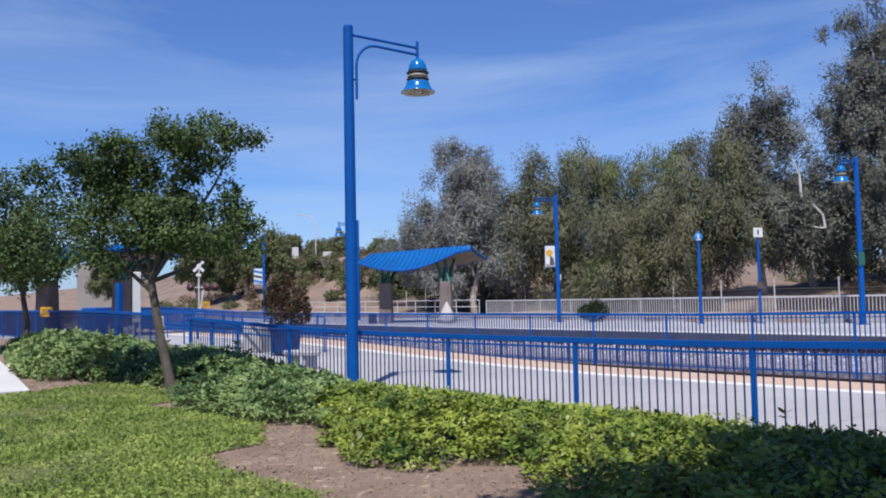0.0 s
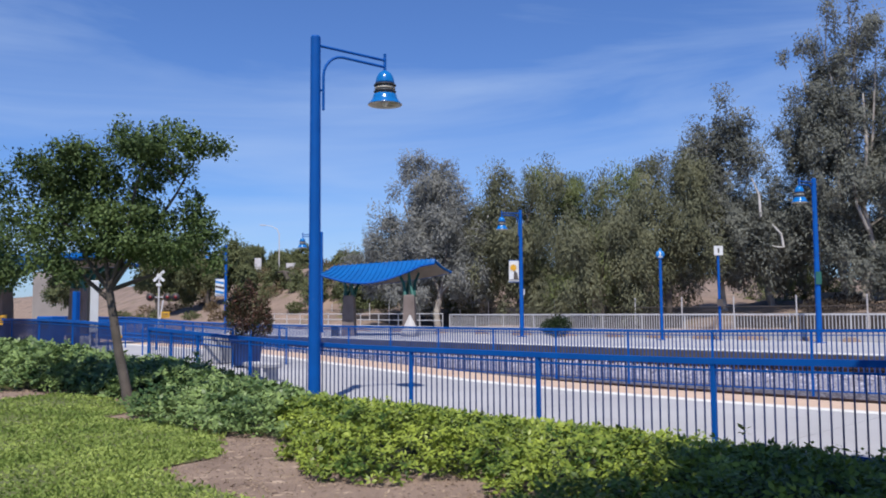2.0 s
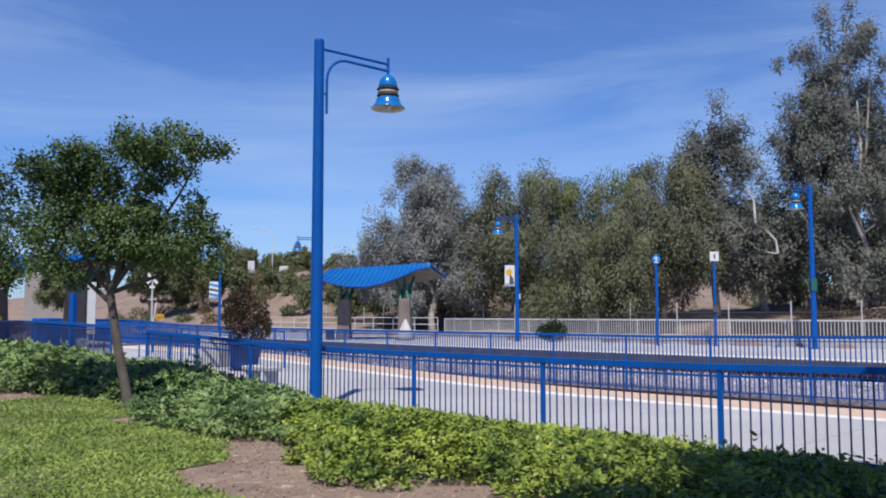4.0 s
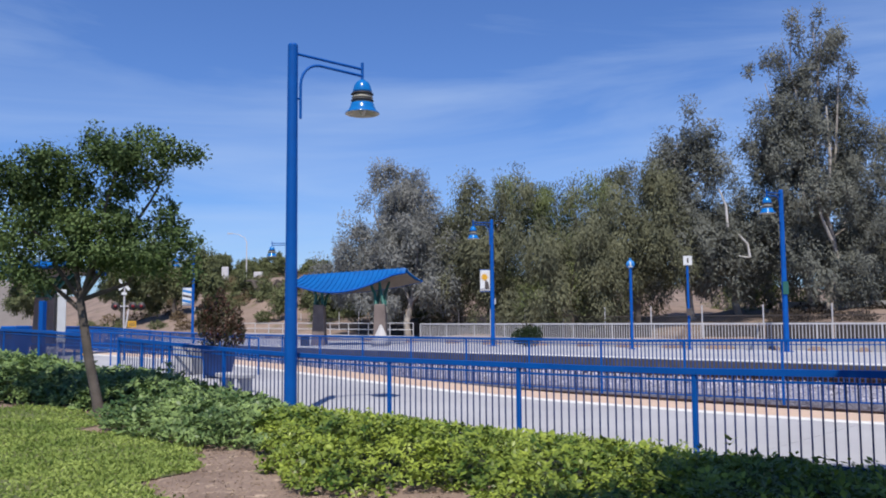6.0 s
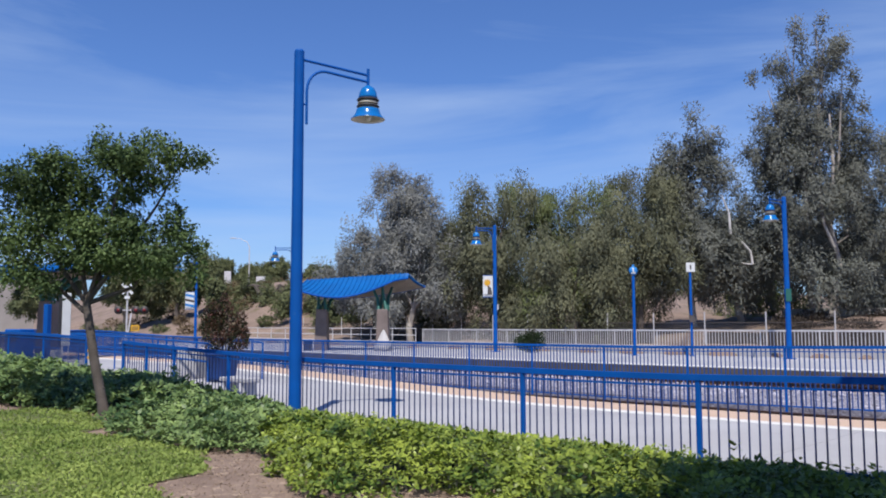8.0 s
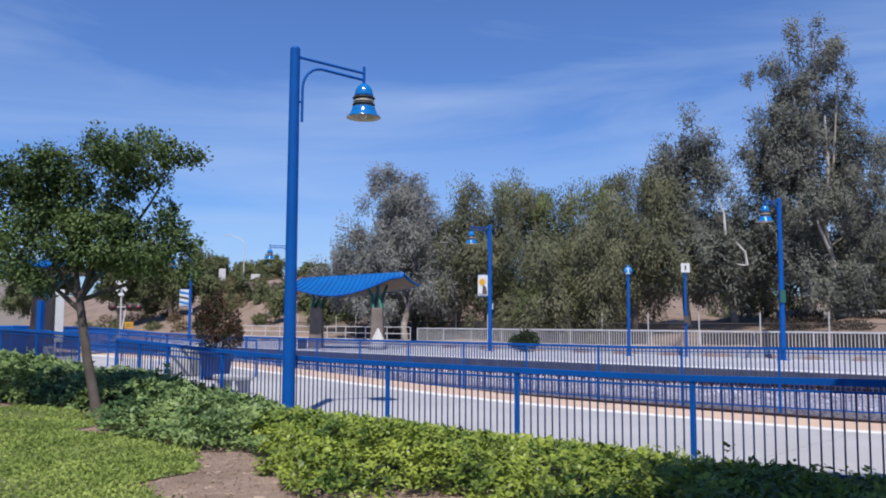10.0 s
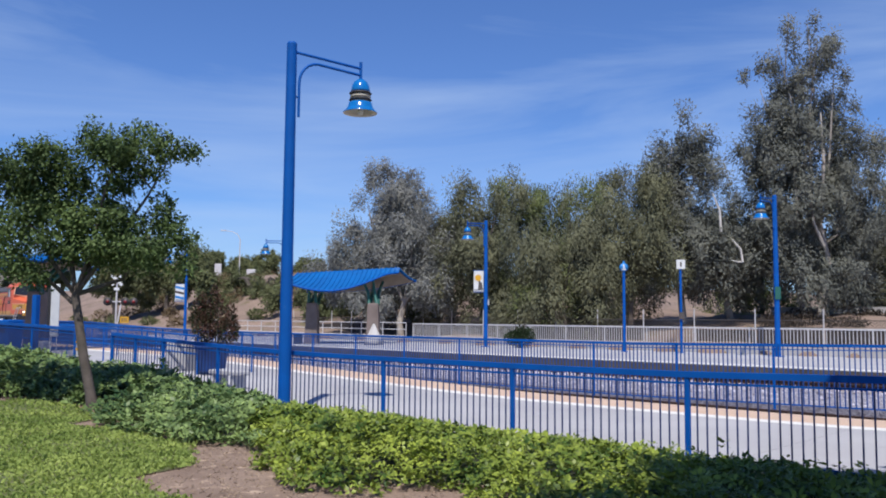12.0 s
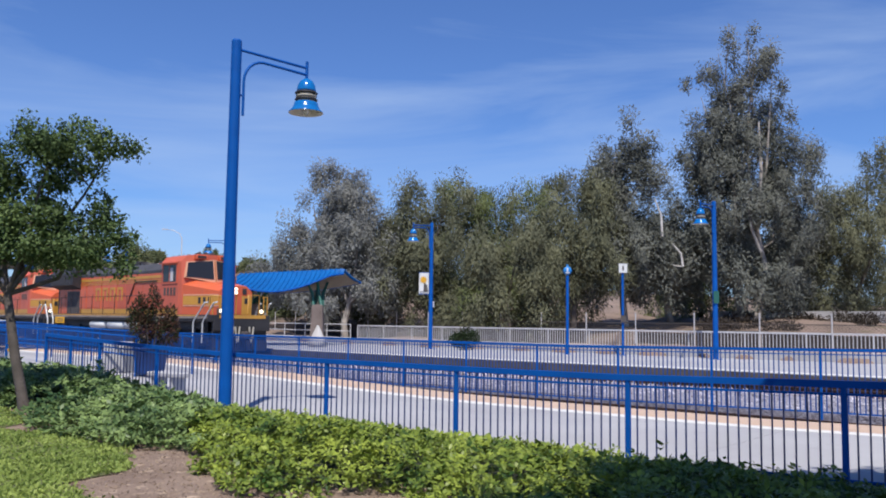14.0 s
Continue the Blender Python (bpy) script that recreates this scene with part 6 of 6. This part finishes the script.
        for k in range(3):
            box(bm, -0.2, -0.016, -0.09 + k * 0.07, 0.2, -0.0125, -0.06 + k * 0.07)
        part("writing", bm, GREY, root)
    # ticket machines by the near shelter
    for s, p in ((30.6, 11.0),):
        w = at(s, p, rise(s))
        root = thing("ticket_machine", pose(w.x, w.y, w.z, 0, 0, -25), "blue steel ticket machine cabinet at the shelter", "machine", "ticket machines")
        bm = bmesh.new()
        box(bm, -0.38, -0.3, 0, 0.38, 0.3, 1.12, 0.03)
        part("cabinet", bm, BLUE, root)
        bm = bmesh.new()
        box(bm, -0.24, -0.32, 0.68, 0.24, -0.302, 1.0)
        part("screen", bm, BLACK, root)
    # walk of pale concrete leading to the gate
    root = thing("path", Matrix(), "pale concrete garden path at the lawn's edge", "path", "", "structure")
    for k in range(6):
        x0, y0 = -8.2 - 0.886 * k, 14.45 + 1.215 * k
        bm = bmesh.new()
        o = [(x0, y0), (x0 - 0.88, y0 + 1.205), (x0 - 2.32, y0 + 0.2), (x0 - 1.44, y0 - 1.0)]
        zs = garden_z(np.array([q[0] for q in o]), np.array([q[1] for q in o])) + 0.05
        a = [bm.verts.new((x, y, h)) for (x, y), h in zip(o, zs)]
        b = [bm.verts.new((x, y, h - 0.2)) for (x, y), h in zip(o, zs)]
        bm.faces.new(a)
        bm.faces.new(b[::-1])
        for i in range(4):
            bm.faces.new((a[i], b[i], b[(i + 1) % 4], a[(i + 1) % 4]))
        part("path_slab", bm, WALKWAY, root)


def build_far_left():
    # grade crossing signal
    w = spot(-369, 0, 74)
    g = -0.2
    root = thing("crossing_signal", pose(w.x, w.y, g, 0, 0, 8), "grey railway crossing signal with a white crossbuck and red lamps", "signal")
    bm = bmesh.new()
    tube(bm, [(0, 0, 0), (0, 0, 5.2)], 0.08, 8)
    box(bm, -0.3, -0.3, 0, 0.3, 0.3, 0.9, 0.03)
    tube(bm, [(-1.0, 0, 3.15), (1.6, 0, 3.15)], 0.05, 6)
    part("mast", bm, GALV, root)
    for a in (45, -45):
        bm = bmesh.new()
        box(bm, -0.62, -0.1, -0.12, 0.62, -0.07, 0.12, 0, Matrix.Translation((0, -0.01 if a > 0 else -0.045, 5.0)) @ Matrix.Rotation(radians(a), 4, "Y"))
        part("crossbuck", bm, WHITE, root)
    bm = bmesh.new()
    box(bm, -0.22, -0.14, 4.12, 0.22, -0.1, 4.36)
    part("plate", bm, WHITE, root)
    for x in (-0.7, 0.75, 1.45):
        bm = bmesh.new()
        lathe(bm, [(0, 0), (0.36, 0), (0.36, 0.04), (0, 0.05)], 16, Matrix.Translation((x, -0.1, 3.15)) @ Matrix.Rotation(radians(90), 4, "X"))
        part("target", bm, BLACK, root)
        bm = bmesh.new()
        lathe(bm, [(0, 0), (0.15, 0), (0.13, 0.05), (0, 0.07)], 14, Matrix.Translation((x, -0.16, 3.15)) @ Matrix.Rotation(radians(90), 4, "X"))
        part("red_lamp", bm, SIGNALRED, root)
    # gate arm raised
    bm = bmesh.new()
    box(bm, -0.06, -0.03, 0, 0.06, 0.03, 2.0)
    part("gate_arm", bm, GALV, root, "raised grey gate arm", pose(0.15, -0.3, 0.9, 0, 8, 0))
    # overpass behind the trees
    root = thing("road_bridge", Matrix(), "pale concrete road overpass beyond the trees", "bridge")
    a, b = spot(-300, 0, 165), spot(-40, 0, 150)
    n = (b - a).normalized()
    ang = math.degrees(math.atan2(n.y, n.x))
    ln = (b - a).length
    bm = bmesh.new()
    box(bm, 0, -4, 7.6, ln, 4, 8.6)
    box(bm, 0, -4.3, 8.6, ln, -4, 9.6)
    part("deck", bm, BRIDGE, root, "", pose(a.x, a.y, 0, 0, 0, ang))
    for k in range(4):
        bm = bmesh.new()
        box(bm, ln * (k + 0.5) / 4 - 0.8, -3, -1, ln * (k + 0.5) / 4 + 0.8, 3, 7.6)
        part("pier", bm, BRIDGE, root, "", pose(a.x, a.y, 0, 0, 0, ang))
    p = spot(-227, 0, 140)
    root = thing("road_lamp", pose(p.x, p.y, 7.5), "slim grey road lamp with a curved arm above the overpass", "lamp post")
    bm = bmesh.new()
    tube(bm, [(0, 0, 0), (0, 0, 7.0), (-0.4, 0, 7.8), (-1.4, 0, 8.3), (-2.4, 0, 8.45)], [0.10, 0.08, 0.06, 0.05, 0.04], 7)
    part("pole", bm, GALV, root)
    bm = bmesh.new()
    box(bm, -3.2, -0.15, 8.38, -2.3, 0.15, 8.52, 0.02)
    part("lamp_head", bm, GALV, root)
    for x, zz, w_, h_ in ((-213, 48, 1.5, 2.4), (-252, 52, 1.1, 3.0)):
        p = spot(x, zz, 138)
        bm = bmesh.new()
        box(bm, -w_ / 2, -0.1, -h_ / 2, w_ / 2, 0.1, h_ / 2, 0.05)
        tube(bm, [(0, 0, -h_ / 2), (0, 0, -h_ / 2 - 4)], 0.1, 6)
        ob = part("road_sign", bm, GALV, None, "", pose(p.x, p.y, p.z))
        tagged(ob, "back of a pale road sign on a post", "sign", "road signs")
    # pale wall beyond the near shelter
    bm = bmesh.new()
    box(bm, -2.2, -0.15, -0.5, 2.2, 0.15, 7.0)
    p = spot(-500, 0, 110)
    tagged(part("wall_far", bm, BRIDGE, None, "", pose(p.x, p.y, 0, 0, 0, 25)), "pale concrete wall beyond the crossing", "wall", "", "structure")
    # white road edge behind the trees
    bm = bmesh.new()
    strip(bm, 57.5, 57.9, 1.5, 2.62, -45, 24, 3)
    tagged(part("trim_road_barrier", bm, KERB), "long pale concrete road barrier behind the trees", "barrier", "", "structure")


# ---- what moves ----
def train_rows(behind):
    rows = []
    times = [i * 0.5 for i in range(28)] + [13.8, 13.9, 14.0]
    for t in times:
        left = 14.0 - t
        front = 31.5 + 22.2 * left + 0.75 * left * left
        rows.append((t, stand(front + 10.4 + behind, TRACK2, RAIL2)))
    return rows


def motions():
    for k, engine in enumerate(TRAIN):
        walk(engine, train_rows(LOCO_GAP * k))


build_ground()
build_lawn()
build_shrubs()
build_litter()
build_track(17.35, -0.2, "near")
build_track(TRACK2, RAIL2, "far")
build_lamps()
build_signs()
build_shelters()
build_furniture()
build_near_tree()
build_far_trees()
build_platform_bushes()
build_far_left()
TRAIN = build_train()
build_platforms()
build_fences()
motions()
